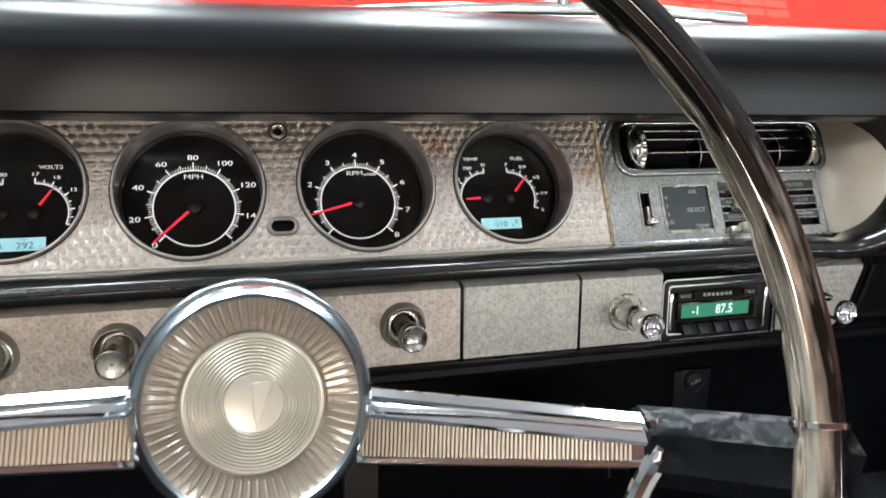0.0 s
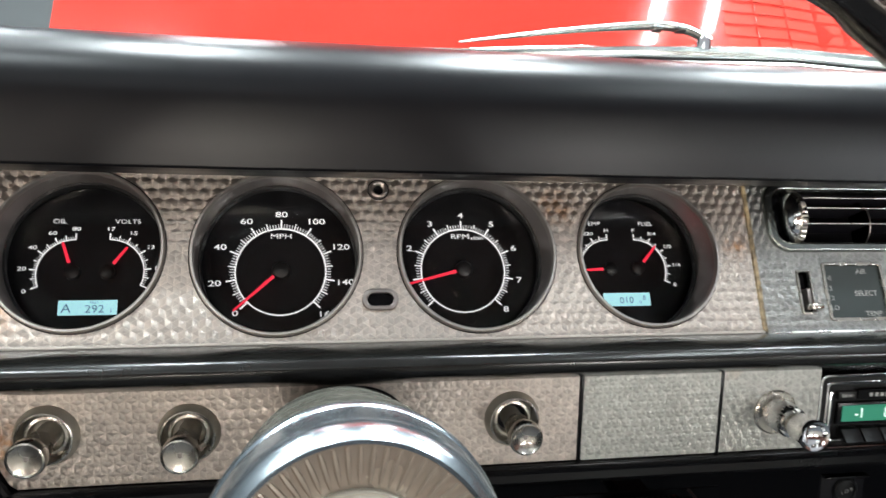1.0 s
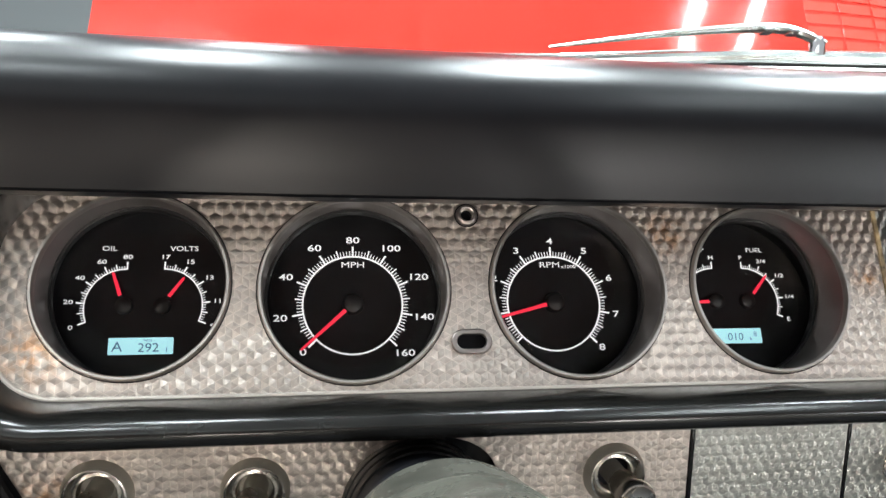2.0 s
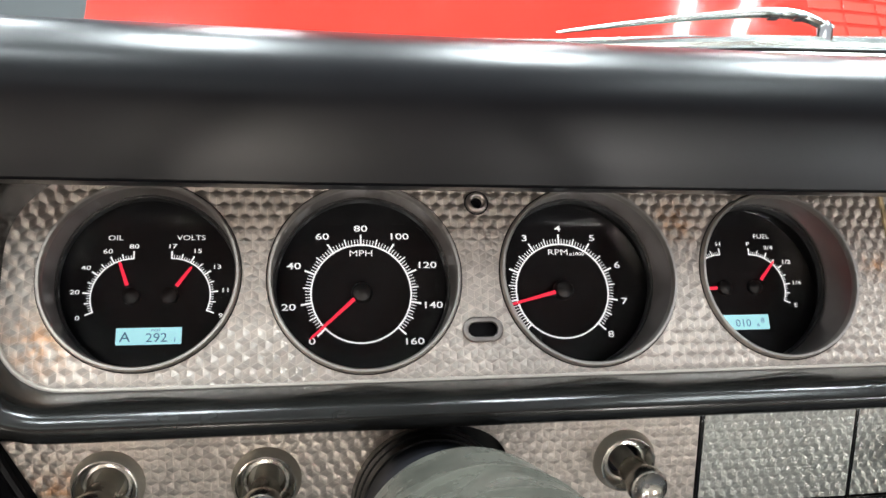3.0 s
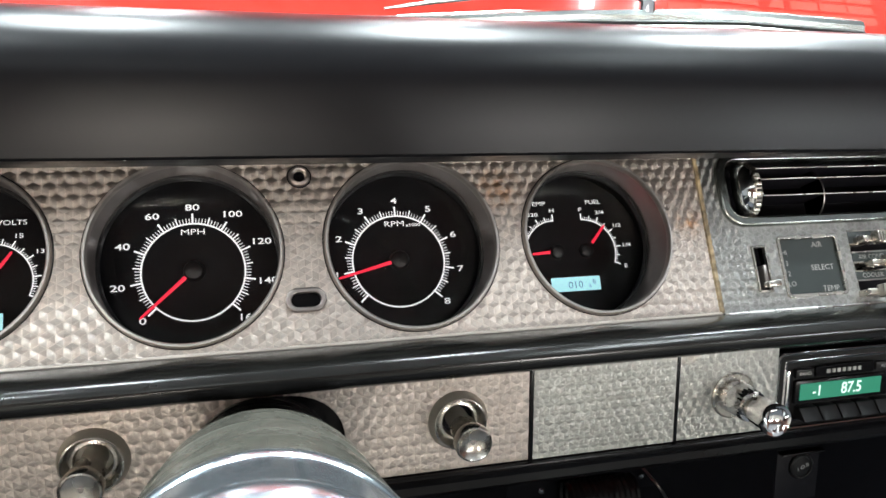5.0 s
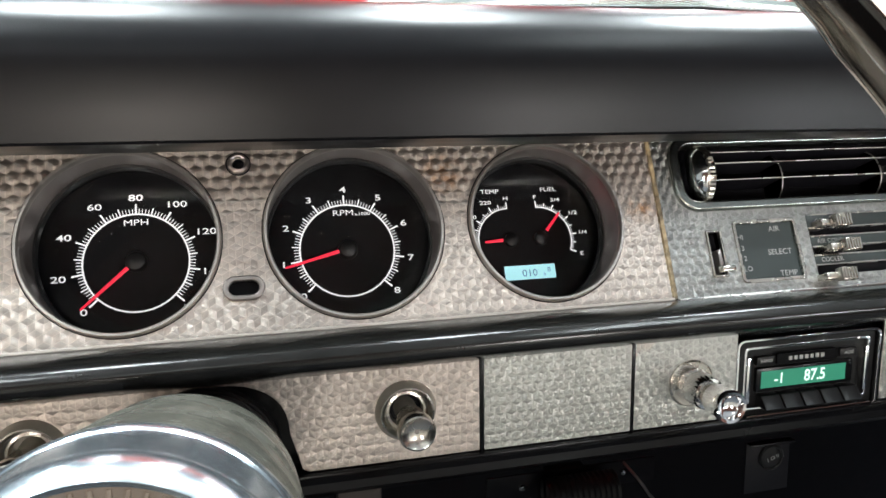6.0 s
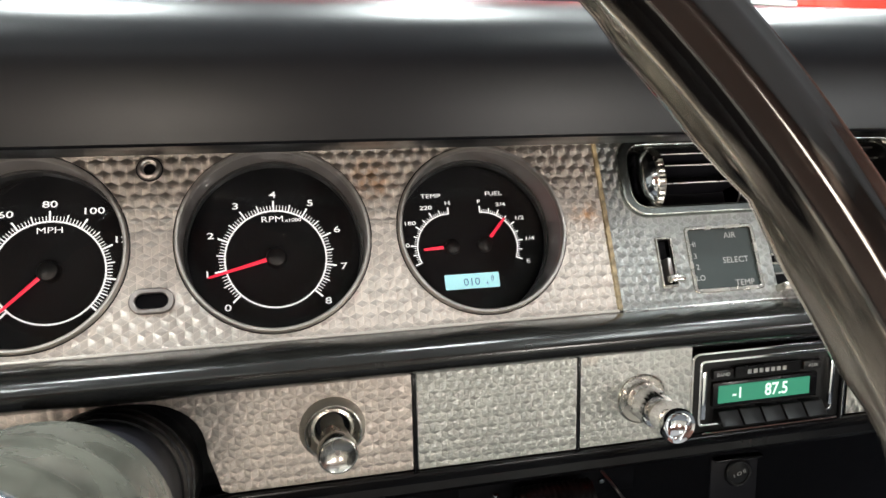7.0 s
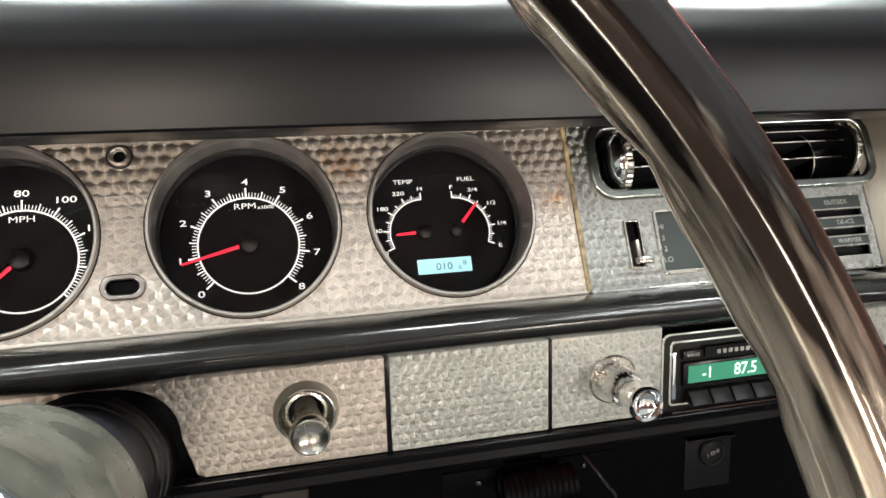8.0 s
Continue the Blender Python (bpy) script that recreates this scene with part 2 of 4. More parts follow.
CLOUDY_CHROME = plain("cloudy_chrome", (0.30, 0.34, 0.37), 0.22, metal=0.95, grain=60, depth=0.0)
MEDALLION = plain("silvered_plastic", (0.45, 0.42, 0.36), 0.31, metal=0.6, grain=90, depth=0.0, coat=0.25, coat_rough=0.2)
TAN_RIB = plain("tan_ribbed_trim", (0.36, 0.295, 0.235), 0.35, metal=0.5, grain=200)
RIM_PLASTIC = reflection_streaked("dark_plastic_painted_reflections", (0.020, 0.017, 0.0155), (0.72, 0.62, 0.51), 0.14, 0.1862)
ROOT_BLACK = plain("black_moulded_plastic", (0.006, 0.006, 0.007), 0.25, grain=60, depth=0.004, spec=0.06)
TAN_VINYL = plain("tan_vinyl", (0.26, 0.225, 0.195), 0.5, grain=500)
PARCHMENT = plain("parchment_vinyl", (0.48, 0.45, 0.40), 0.45, grain=600)
BRICK = brickwork("red_brick")
CONCRETE = plain("polished_concrete", (0.24, 0.235, 0.23), 0.3, grain=3, depth=0.0)
CEILING_PAINT = plain("pale_ceiling_paint", (0.46, 0.50, 0.545), 0.8, grain=5)
HOUSING = plain("white_enamel", (0.75, 0.75, 0.73), 0.4, grain=20)
WALL_PAINT = plain("pale_wall_paint", (0.20, 0.22, 0.23), 0.7, grain=5)
CARPET = plain("black_carpet", (0.03, 0.03, 0.034), 0.95, grain=900, depth=0.002)


# ---- building helpers ----
def thing(name, m, label, category, group="", kind=""):
    ob = new(name)
    ob.empty_display_size = 0.02
    ob.matrix_world = m
    return tagged(ob, label, category, group, kind)


def mesh_from(bm, name, smooth=35):
    me = bpy.data.meshes.new(name)
    bmesh.ops.recalc_face_normals(bm, faces=bm.faces)
    for e in bm.edges:
        e.smooth = not (len(e.link_faces) == 2 and e.calc_face_angle(0) > radians(smooth))
    for f in bm.faces:
        f.smooth = True
    bm.to_mesh(me)
    bm.free()
    return me


def part(name, bm, material, parent, label="", m=None, smooth=35):
    """One mesh under a thing or a part."""
    me = bm if isinstance(bm, bpy.types.Mesh) else mesh_from(bm, name, smooth)
    if not me.materials:
        me.materials.append(material)
    ob = new(name, me)
    ob.parent = parent
    if m is not None:
        ob.matrix_local = m
    return tagged(ob, label)


def solo(name, bm, material, m, label, category, group="", kind="", smooth=35):
    me = bm if isinstance(bm, bpy.types.Mesh) else mesh_from(bm, name, smooth)
    me.materials.append(material)
    ob = new(name, me)
    ob.matrix_world = m
    return tagged(ob, label, category, group, kind)


def box(x0, x1, y0, y1, z0, z1, bevel=0.0, bm=None, steps=2):
    own = bmesh.new()
    bmesh.ops.create_cube(own, size=1.0, matrix=Matrix.Translation(((x0 + x1) / 2, (y0 + y1) / 2, (z0 + z1) / 2)) @ Matrix.Diagonal((x1 - x0, y1 - y0, z1 - z0, 1)))
    if bevel:
        bmesh.ops.bevel(own, geom=own.edges[:], offset=bevel, segments=steps, affect="EDGES", profile=0.5)
    if bm is None:
        return own
    me = bpy.data.meshes.new("piece")
    own.to_mesh(me)
    own.free()
    bm.from_mesh(me)
    bpy.data.meshes.remove(me)
    return bm


def turned(profile, count=48, center=(0, 0), ribs=0, rib_depth=0.0, rib_rows=(), bm=None, sweep=None):
    """A body turned about the axis that points out of the panel; profile: (radius, height out of the panel)."""
    bm = bm or bmesh.new()
    rows = []
    angles = [2 * math.pi * k / count for k in range(count)]
    for i, (r, h) in enumerate(profile):
        ring = []
        for k, a in enumerate(angles):
            rr = r - (rib_depth if ribs and i in rib_rows and (k * ribs * 2 // count) % 2 else 0)
            ring.append(bm.verts.new((center[0] + rr * math.cos(a), -h, center[1] + rr * math.sin(a))))
        rows.append(ring)
    for a, b in zip(rows, rows[1:]):
        for k in range(count):
            bm.faces.new((a[k], a[(k + 1) % count], b[(k + 1) % count], b[k]))
    if profile[0][0] < 1e-4:
        bmesh.ops.remove_doubles(bm, verts=rows[0], dist=1e-5)
    if profile[-1][0] < 1e-4:
        bmesh.ops.remove_doubles(bm, verts=rows[-1], dist=1e-5)
    return bm


def loft(sections, closed=True, caps=True):
    """A skin through sections of equally many points."""
    bm = bmesh.new()
    rows = [[bm.verts.new(p) for p in s] for s in sections]
    n = len(rows[0])
    for a, b in zip(rows, rows[1:]):
        for k in range(n if closed else n - 1):
            bm.faces.new((a[k], a[(k + 1) % n], b[(k + 1) % n], b[k]))
    if caps and closed:
        bm.faces.new(rows[0])
        bm.faces.new(rows[-1])
    return bm


def along(profile, stations, closed=True):
    """A profile of (y, z) carried along x; stations: (x, shift y, shift z)."""
    return loft([[(x, y + dy, z + dz) for y, z in profile] for x, dy, dz in stations], closed)


def tube(points, radius, count=10, closed=False):
    """A round bar along points; radius: one number or one for each point."""
    pts = [Vector(p) for p in points]
    radii = radius if isinstance(radius, (list, tuple)) else [radius] * len(pts)
    secs, side = [], None
    for i, p in enumerate(pts):
        ahead = (pts[min(i + 1, len(pts) - 1)] - pts[max(i - 1, 0)]).normalized()
        if side is None:
            side = ahead.orthogonal().normalized()
        side = (side - ahead * side.dot(ahead)).normalized()
        up = ahead.cross(side)
        secs.append([p + radii[i] * (math.cos(a) * side + math.sin(a) * up) for a in (2 * math.pi * k / count for k in range(count))])
    return loft(secs)


def rounded(curve_points, steps=6):
    """Smooth points through corner points (Catmull-Rom, open)."""
    pts = [Vector(p) for p in curve_points]
    out = []
    for i in range(len(pts) - 1):
        a, b, c, d = pts[max(i - 1, 0)], pts[i], pts[i + 1], pts[min(i + 2, len(pts) - 1)]
        for k in range(steps):
            t = k / steps
            out.append(0.5 * (2 * b + (c - a) * t + (2 * a - 5 * b + 4 * c - d) * t * t + (3 * b - a - 3 * c + d) * t ** 3))
    return out + [pts[-1]]


def evaluated(curve_data):
    ob = bpy.data.objects.new("draft", curve_data)
    scene.collection.objects.link(ob)
    bpy.context.view_layer.update()
    me = bpy.data.meshes.new_from_object(ob.evaluated_get(bpy.context.evaluated_depsgraph_get()))
    bpy.data.objects.remove(ob)
    bm = bmesh.new()
    bm.from_mesh(me)
    bmesh.ops.remove_doubles(bm, verts=bm.verts[:], dist=1e-6)
    bm.to_mesh(me)
    bm.free()
    me.transform(Matrix.Rotation(radians(90), 4, "X"))
    me.materials.clear()
    return me


def sheet(loops, thick, bevel=0.0):
    """A plate with holes: loops of (x, z); the first is its outline. Its face lies at y 0, its body behind."""
    data = bpy.data.curves.new("draft", "CURVE")
    data.dimensions, data.fill_mode, data.extrude, data.bevel_depth, data.bevel_resolution = "2D", "BOTH", max(thick / 2 - bevel, 0), bevel, 1
    for loop in loops:
        s = data.splines.new("POLY")
        s.points.add(len(loop) - 1)
        for point, (x, z) in zip(s.points, loop):
            point.co = (x, z, 0, 1)
        s.use_cyclic_u = True
    me = evaluated(data)
    me.transform(Matrix.Translation((0, thick / 2, 0)))
    return me


def lettering(body, height, wide=1.25, bold=0.012):
    """Flat letters centred on the origin, facing out of the panel; height: of a capital."""
    data = bpy.data.curves.new("draft", "FONT")
    data.body, data.size, data.align_x, data.align_y, data.offset = body, height / 0.69, "CENTER", "CENTER", bold * height / 0.69
    data.resolution_u = 3
    me = evaluated(data)
    me.transform(Matrix.Diagonal((wide, 1, 1, 1)))
    return me


def circle(cx, cz, r, n=64):
    return [(cx + r * math.cos(2 * math.pi * k / n), cz + r * math.sin(2 * math.pi * k / n)) for k in range(n)]


def round_box(x0, x1, z0, z1, r, n=6):
    radii = r if isinstance(r, (list, tuple)) else [r] * 4
    out = []
    for (cx, cz, start), q in zip(((x1, z1, 0), (x0, z1, 90), (x0, z0, 180), (x1, z0, 270)), radii):
        ox, oz = cx + (-q if cx == x1 else q), cz + (-q if cz == z1 else q)
        out += [(ox + q * math.cos(radians(start + 90 * k / n)), oz + q * math.sin(radians(start + 90 * k / n))) for k in range(n + 1)]
    return out


def at(x, y, z):
    return Matrix.Translation((x, y, z))


# ---- the hall ----
def hall():
    solo("floor", box(-7, 8, -7, 9, -0.1, 0), CONCRETE, Matrix(), "polished grey concrete showroom floor", "floor", kind="structure")
    solo("ceiling", box(-7, 8, -7, 9, CEILING, CEILING + 0.1), CEILING_PAINT, Matrix(), "grey painted showroom ceiling with lamp rows", "ceiling", kind="structure")
    openings = [round_box(x - 0.45, x + 0.45, 0.06, 1.9, 0.001, 1) for x, w, tint in WINDOWS]
    back = sheet([[(-7, 0), (8, 0), (8, CEILING), (-7, CEILING)]] + openings, 0.2)
    solo("wall_back", back, BRICK, pose(0, -7.2, 0), "red brick showroom wall with shop windows", "wall", kind="structure")
    for k, (x, w, tint) in enumerate(WINDOWS):
        win = thing(f"window_{k + 1}", pose(x, -7.05, 0.98), "tall glazed shop door with a dark frame, added out of view", "window", kind="structure")
        for side in (-0.43, 0.43):
            part("window_frame", box(side - 0.03, side + 0.03, -0.03, 0.03, -0.92, 0.92, 0.004), BLACK_SATIN, win)
    solo("wall_front", box(-7, 8, 9, 9.2, 0, CEILING), WALL_PAINT, Matrix(), "pale painted showroom wall", "wall", kind="structure")
    solo("wall_left", box(-7.2, -7, -7, 9, 0, CEILING), WALL_PAINT, Matrix(), "pale painted showroom wall", "wall", kind="structure")
    solo("wall_right", box(8, 8.2, -7, 9, 0, CEILING), BRICK, Matrix(), "red brick showroom wall", "wall", kind="structure")
    for x, y, wide, turn in [(a, b, d, 0) for a, b, c, d in LAMPS] + [(a, b, d, 90) for a, b, c, d in CROSS_LAMPS]:
        lamp = thing("ceiling_light", pose(x, y, CEILING, 0, 0, turn), "unseen long white ceiling light with a steel housing", "lamp", group="ceiling lights")
        part("housing", sheet([round_box(-wide / 2 - 0.05, wide / 2 + 0.05, -0.92, 0.92, 0.02)], 0.07, 0.004), HOUSING, lamp, m=pose(0, 0, -0.002, -90))


hall()


# ---- the car's shell round the dash ----
def shell():
    car = thing("car_body", pose(0, 0, 0), "red car body with black cabin walls and open top", "car", kind="structure")
    firewall = box(-0.55, 1.2, 0.42, 0.44, 0.25, 0.98)
    part("firewall", firewall, BLACK_SATIN, car, "black firewall")
    part("cabin_floor", box(-0.55, 1.2, -1.9, 0.44, 0.22, 0.25), CARPET, car, "black carpet")
    part("underbody", box(-0.50, 1.15, -1.85, 0.40, 0.0, 0.218, 0.02), BLACK_SATIN, car)
    part("side_panel", box(-0.57, -0.55, -1.9, 0.44, 0.22, 0.82), BLACK_SATIN, car)
    part("side_panel", box(1.2, 1.22, -1.9, 0.44, 0.22, 0.82), BLACK_SATIN, car)
    # Unseen wall and pale strips, added to shape light and reflections on the dash.
    part("rear_bounce_wall", box(-0.55, 1.2, -1.14, -1.10, 0.22, 0.80, 0.015), TAN_VINYL, car, "unseen tan vinyl wall added to block and bounce light")
    for x in (-0.48, 0.58, 1.08):
        part("reflection_strip", box(x - 0.08, x + 0.08, -1.10, -1.07, 0.24, 0.80, 0.012), PARCHMENT, car, "unseen pale strip added to reflect in the pad")
    # scuttle under the windscreen
    scuttle = along([(0.12, 0.985), (0.16, 1.0), (0.24, 1.004), (0.34, 1.0), (0.34, 0.97), (0.12, 0.96)],
                    [(-0.55, 0.1, -0.02), (-0.3, 0.04, -0.006), (0.33, 0, 0), (0.95, 0.04, -0.006), (1.2, 0.1, -0.02)])
    part("scuttle", scuttle, RED_PAINT, car, "red painted scuttle panel")
    return car


shell()


def hood():
    """The hood stands open, hinged at the scuttle: its painted face leans towards the windscreen."""
    top = thing("hood", pose(0.33, 0.36, 0.985, 58), "open glossy red hood with a raised centre", "car hood")
    def rise(u, v):
        return 0.035 * (1 - u * u) + 0.03 * math.exp(-((u / 0.33) ** 6)) * min(1, v * 3) - 0.02 * v * v

    secs = []
    for j in range(15):
        v = j / 14
        half = 0.640 - 0.03 * v
        secs.append([(half * u, 1.25 * v, rise(u, v)) for u in (-1 + i / 20 for i in range(41))])
    skin = loft(secs, closed=False, caps=False)
    bmesh.ops.solidify(skin, geom=skin.faces[:], thickness=0.012)
    part("panel", skin, RED_PAINT, top)
    louvre = box(-0.0195, 0.0195, -0.0055, 0.0055, -0.003, 0.00012)
    louvre_mesh = mesh_from(louvre, "louvre")
    for i in range(7):
        for j in range(5):
            x, y = 0.118 + 0.043 * i, 0.068 + 0.0155 * j
            u, v = x / 0.637, y / 1.25
            fall = math.degrees(math.atan((rise(u + 0.01, v) - rise(u - 0.01, v)) / (0.02 * 0.637)))
            climb = math.degrees(math.atan((rise(u, v + 0.01) - rise(u, v - 0.01)) / 0.025))
            part("louvre", louvre_mesh, RED_PAINT, top, m=pose(x, y, rise(u, v), climb, -fall, 0))
    for side in (-1, 1):
        part("hinge", box(side * 0.60 - 0.012, side * 0.60 + 0.012, -0.05, 0.10, -0.035, -0.018, 0.004), BLACK_SATIN, top, "black hinge strap")


hood()


# ---- the dashboard ----
GAUGES = [(-0.1768, 0.0024, -0.1822, 0.0494), (-0.0623, 0.0, -0.0623, 0.0513), (0.0627, 0.0, 0.0627, 0.0513), (0.1791, -0.0012, 0.1822, 0.0494)]
KNOBS = [(-0.196, -0.026), (-0.1155, -0.028), (0.0878, -0.0275)]
PAD = [(-0.0580, 0.0292), (-0.0597, 0.0300), (-0.0636, 0.0375), (-0.0671, 0.0450), (-0.0703, 0.0525), (-0.0732, 0.0600), (-0.0749, 0.0650), (-0.0760, 0.0700), (-0.0763, 0.0750), (-0.0761, 0.0800),
       (-0.0752, 0.0850), (-0.0736, 0.0895), (-0.0712, 0.0942), (-0.0680, 0.0988), (-0.0636, 0.1034), (-0.0580, 0.1078), (-0.0430, 0.1175), (-0.0210, 0.1302), (0.0300, 0.1535), (0.0800, 0.1760), (0.0900, 0.1640),
       (0.0300, 0.1350), (0.0050, 0.1000), (0.0050, 0.0600), (-0.0200, 0.0400), (-0.0500, 0.0310)]


def dash():
    board = thing("dashboard", D, "black padded car dashboard with engine-turned metal panels", "dashboard")
    pad = along(PAD, [(-0.46, 0.03, -0.02), (-0.36, 0.006, 0.0), (-0.28, 0.0, 0.004), (-0.1, 0, 0.002), (0.1, 0, 0.001), (0.3, 0, 0.0), (0.5, 0, -0.002), (0.7, 0, -0.003), (1.0, 0, -0.007)])
    part("pad", pad, VINYL, board, "padded black vinyl top roll")
    # gauge panel, with its holes
    holes = [circle(g[0], g[1], g[3] - 0.0012) for g in GAUGES] + [circle(0, 0.0413, 0.0036, 24), round_box(-0.0093, 0.0086, -0.0348, -0.0252, 0.0047)]
    outline = round_box(-0.2425, 0.2545, -0.0557, 0.062, [0.002, 0.045, 0.035, 0.002], 10)
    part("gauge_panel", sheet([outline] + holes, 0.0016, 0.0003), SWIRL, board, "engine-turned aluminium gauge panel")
    lip = [(-0.2425 + 0.035 + 0.035 * math.cos(a), -0.0205 + 0.0352 * math.sin(a)) for a in (math.pi + math.pi / 2 * k / 8 for k in range(9))]
    path = [(x, -0.0014, z) for x, z in lip] + [(x, -0.0014, -0.0560) for x in (-0.15, 0.0, 0.15, 0.253)]
    part("bead", tube(path, 0.0015, 8), BEAD, board, "thin bright edge bead")
    part("indicator_gap", turned([(0.0060, -0.0002), (0.0066, 0.0004), (0.0071, -0.0002)], 28, (0, 0.0413)), BLACK_SATIN, board)
    part("slot_gap", sheet([round_box(-0.0113, 0.0106, -0.0365, -0.0235, 0.0064), round_box(-0.0100, 0.0093, -0.0352, -0.0248, 0.0051)], 0.0008), BLACK_SATIN, board, m=at(0, -0.0004, 0))
    ring = [(0.0036, 0.0), (0.0036, 0.0022), (0.0044, 0.0027), (0.0056, 0.0023), (0.0062, 0.0)]
    part("indicator_ring", turned(ring, 28, (0, 0.0413)), TUBE_GREY, board)
    part("indicator_lens", turned([(0.0038, 0.001), (0.0036, -0.007), (0.0, -0.007)], 20, (0, 0.0413)), BLACK_SATIN, board)
    outer, inner = round_box(-0.0107, 0.0100, -0.0359, -0.0241, 0.0058), round_box(-0.0091, 0.0084, -0.0346, -0.0254, 0.0045)
    part("slot_ring", sheet([outer, inner], 0.003, 0.0008), TUBE_GREY, board, m=at(0, -0.0022, 0))
    part("slot_lens", sheet([inner], 0.002), BLACK_SATIN, board, m=at(0, 0.007, 0))
    # heater panel
    vent_hole = round_box(0.2700, 0.4725, 0.0020, 0.0475, 0.013)
    lever_hole = round_box(0.2843, 0.2937, -0.0430, -0.0145, 0.0008)
    insert_hole = round_box(0.3050, 0.3500, -0.0480, -0.0093, 0.002)
    rows_hole = round_box(0.3600, 0.4560, -0.0478, -0.0068, 0.001)
    plate = round_box(0.2556, 0.4760, -0.0557, 0.062, 0.002)
    part("heater_panel", sheet([plate, vent_hole, lever_hole, insert_hole, rows_hole], 0.0022, 0.0004), SWIRL_DIM_LIT, board, "engine-turned aluminium heater panel, dimmer reflection put into its colour", m=at(0, -0.0008, 0))
    seam = loft([[(x + 0.0004 * math.sin(z * 900 + x * 4000) * math.sin(z * 2300), y, z) for x, y in ((0.2534, 0.0), (0.2539, -0.0011), (0.2560, -0.0013), (0.2566, 0.0))] for z in (-0.0555 + 0.1165 * k / 60 for k in range(61))])
    part("adhesive_seam", seam, SEAM, board, "old amber adhesive along the joint")
    part("trim_strip", box(0.2557, 0.477, -0.0035, 0.0, -0.0572, -0.0558, 0.0004), ALU, board)
    # the end of the recess, curling out towards the driver
    right = [p[:2] for p in rounded([(0.440, -0.0565, 0), (0.460, -0.0580, 0), (0.492, -0.0500, 0), (0.513, -0.0280, 0), (0.520, -0.0010, 0), (0.512, 0.0270, 0), (0.492, 0.0480, 0), (0.465, 0.0590, 0)], 5)]
    secs = []
    for k in range(15):
        f = k / 14
        row = []
        for x, z in right:
            x0 = 0.462
            xx = x0 + (x + 0.002 - x0) * f if x > x0 else x
            row.append((xx, -0.0012 - 0.024 * (max(xx - x0, 0) / 0.058) ** 1.8, z))
        secs.append(row)
    cheek = loft(secs, closed=False, caps=False)
    part("cheek", cheek, SMOOTH_ALU, board, "smooth satin metal cheek")
    # black roll that runs round the recess: down its left end, under the panels and up its right end
    curve = [(-0.170, 0.0590), (-0.1850, 0.0585)] + [(-0.1975 + 0.045 * math.cos(radians(a)), 0.0130 + 0.045 * math.sin(radians(a))) for a in range(90, 181, 9)]
    curve += [(-0.2425, -0.005)] + [(-0.2075 + 0.035 * math.cos(radians(a)), -0.0207 + 0.035 * math.sin(radians(a))) for a in range(180, 271, 9)]
    curve += [(x / 100, -0.0557 - max(0, x - 25) * 0.00004) for x in range(-18, 44, 4)] + right
    shape = [(-0.0008, 0.006), (0.0000, -0.0010), (0.0015, -0.0050), (0.0040, -0.0120), (0.0070, -0.0195), (0.0115, -0.0250), (0.0165, -0.0280), (0.0205, -0.0276), (0.0235, -0.0245), (0.0245, -0.0180), (0.0235, 0.010), (0.0225, 0.030)]
    secs = []
    for i, (x, z) in enumerate(curve):
        p, q = Vector(curve[max(i - 1, 0)]), Vector(curve[min(i + 1, len(curve) - 1)])
        ahead = (q - p).normalized()
        out = Vector((ahead.y, -ahead.x)) if i else Vector((0, 1))
        if out.dot(Vector((x - 0.14, z))) < 0:
            out = -out
        lift = min(max((z + 0.050) / 0.100, 0), 1)
        deep = 1 + 1.1 * lift
        base = -0.022 * min(max((x - 0.465) / 0.05, 0), 1)
        secs.append([(x + out.x * d * (1 - 0.25 * lift), base + y * (deep if y < 0 else 1), z + out.y * d * (1 - 0.25 * lift)) for d, y in shape])
    part("surround", loft(secs, closed=False), MOTTLED_BLACK, board, "glossy black painted roll round the recess", smooth=60)
    roll = [(0.004, -0.0575), (-0.0040, -0.0584), (-0.0120, -0.0600), (-0.0195, -0.0630), (-0.0250, -0.0675), (-0.0280, -0.0730), (-0.0275, -0.0770), (-0.0240, -0.0798), (0.0100, -0.0790), (0.0300, -0.0780), (0.03, -0.060)]
    part("far_roll", along(roll, [(0.47, 0.004, -0.002), (0.55, 0, -0.003), (1.0, 0, -0.006)]), BLACK_PAINT, board)
    part("backing", box(-0.30, 1.0, 0.056, 0.062, -0.075, 0.10), BLACK_SATIN, board)
    part("end_cap", box(-0.40, -0.262, -0.030, 0.06, -0.16, 0.10, 0.012), BLACK_SATIN, board)
    part("end_cap", box(0.536, 1.0, -0.042, 0.06, -0.072, 0.08, 0.015), VINYL, board)
    return board


dash()


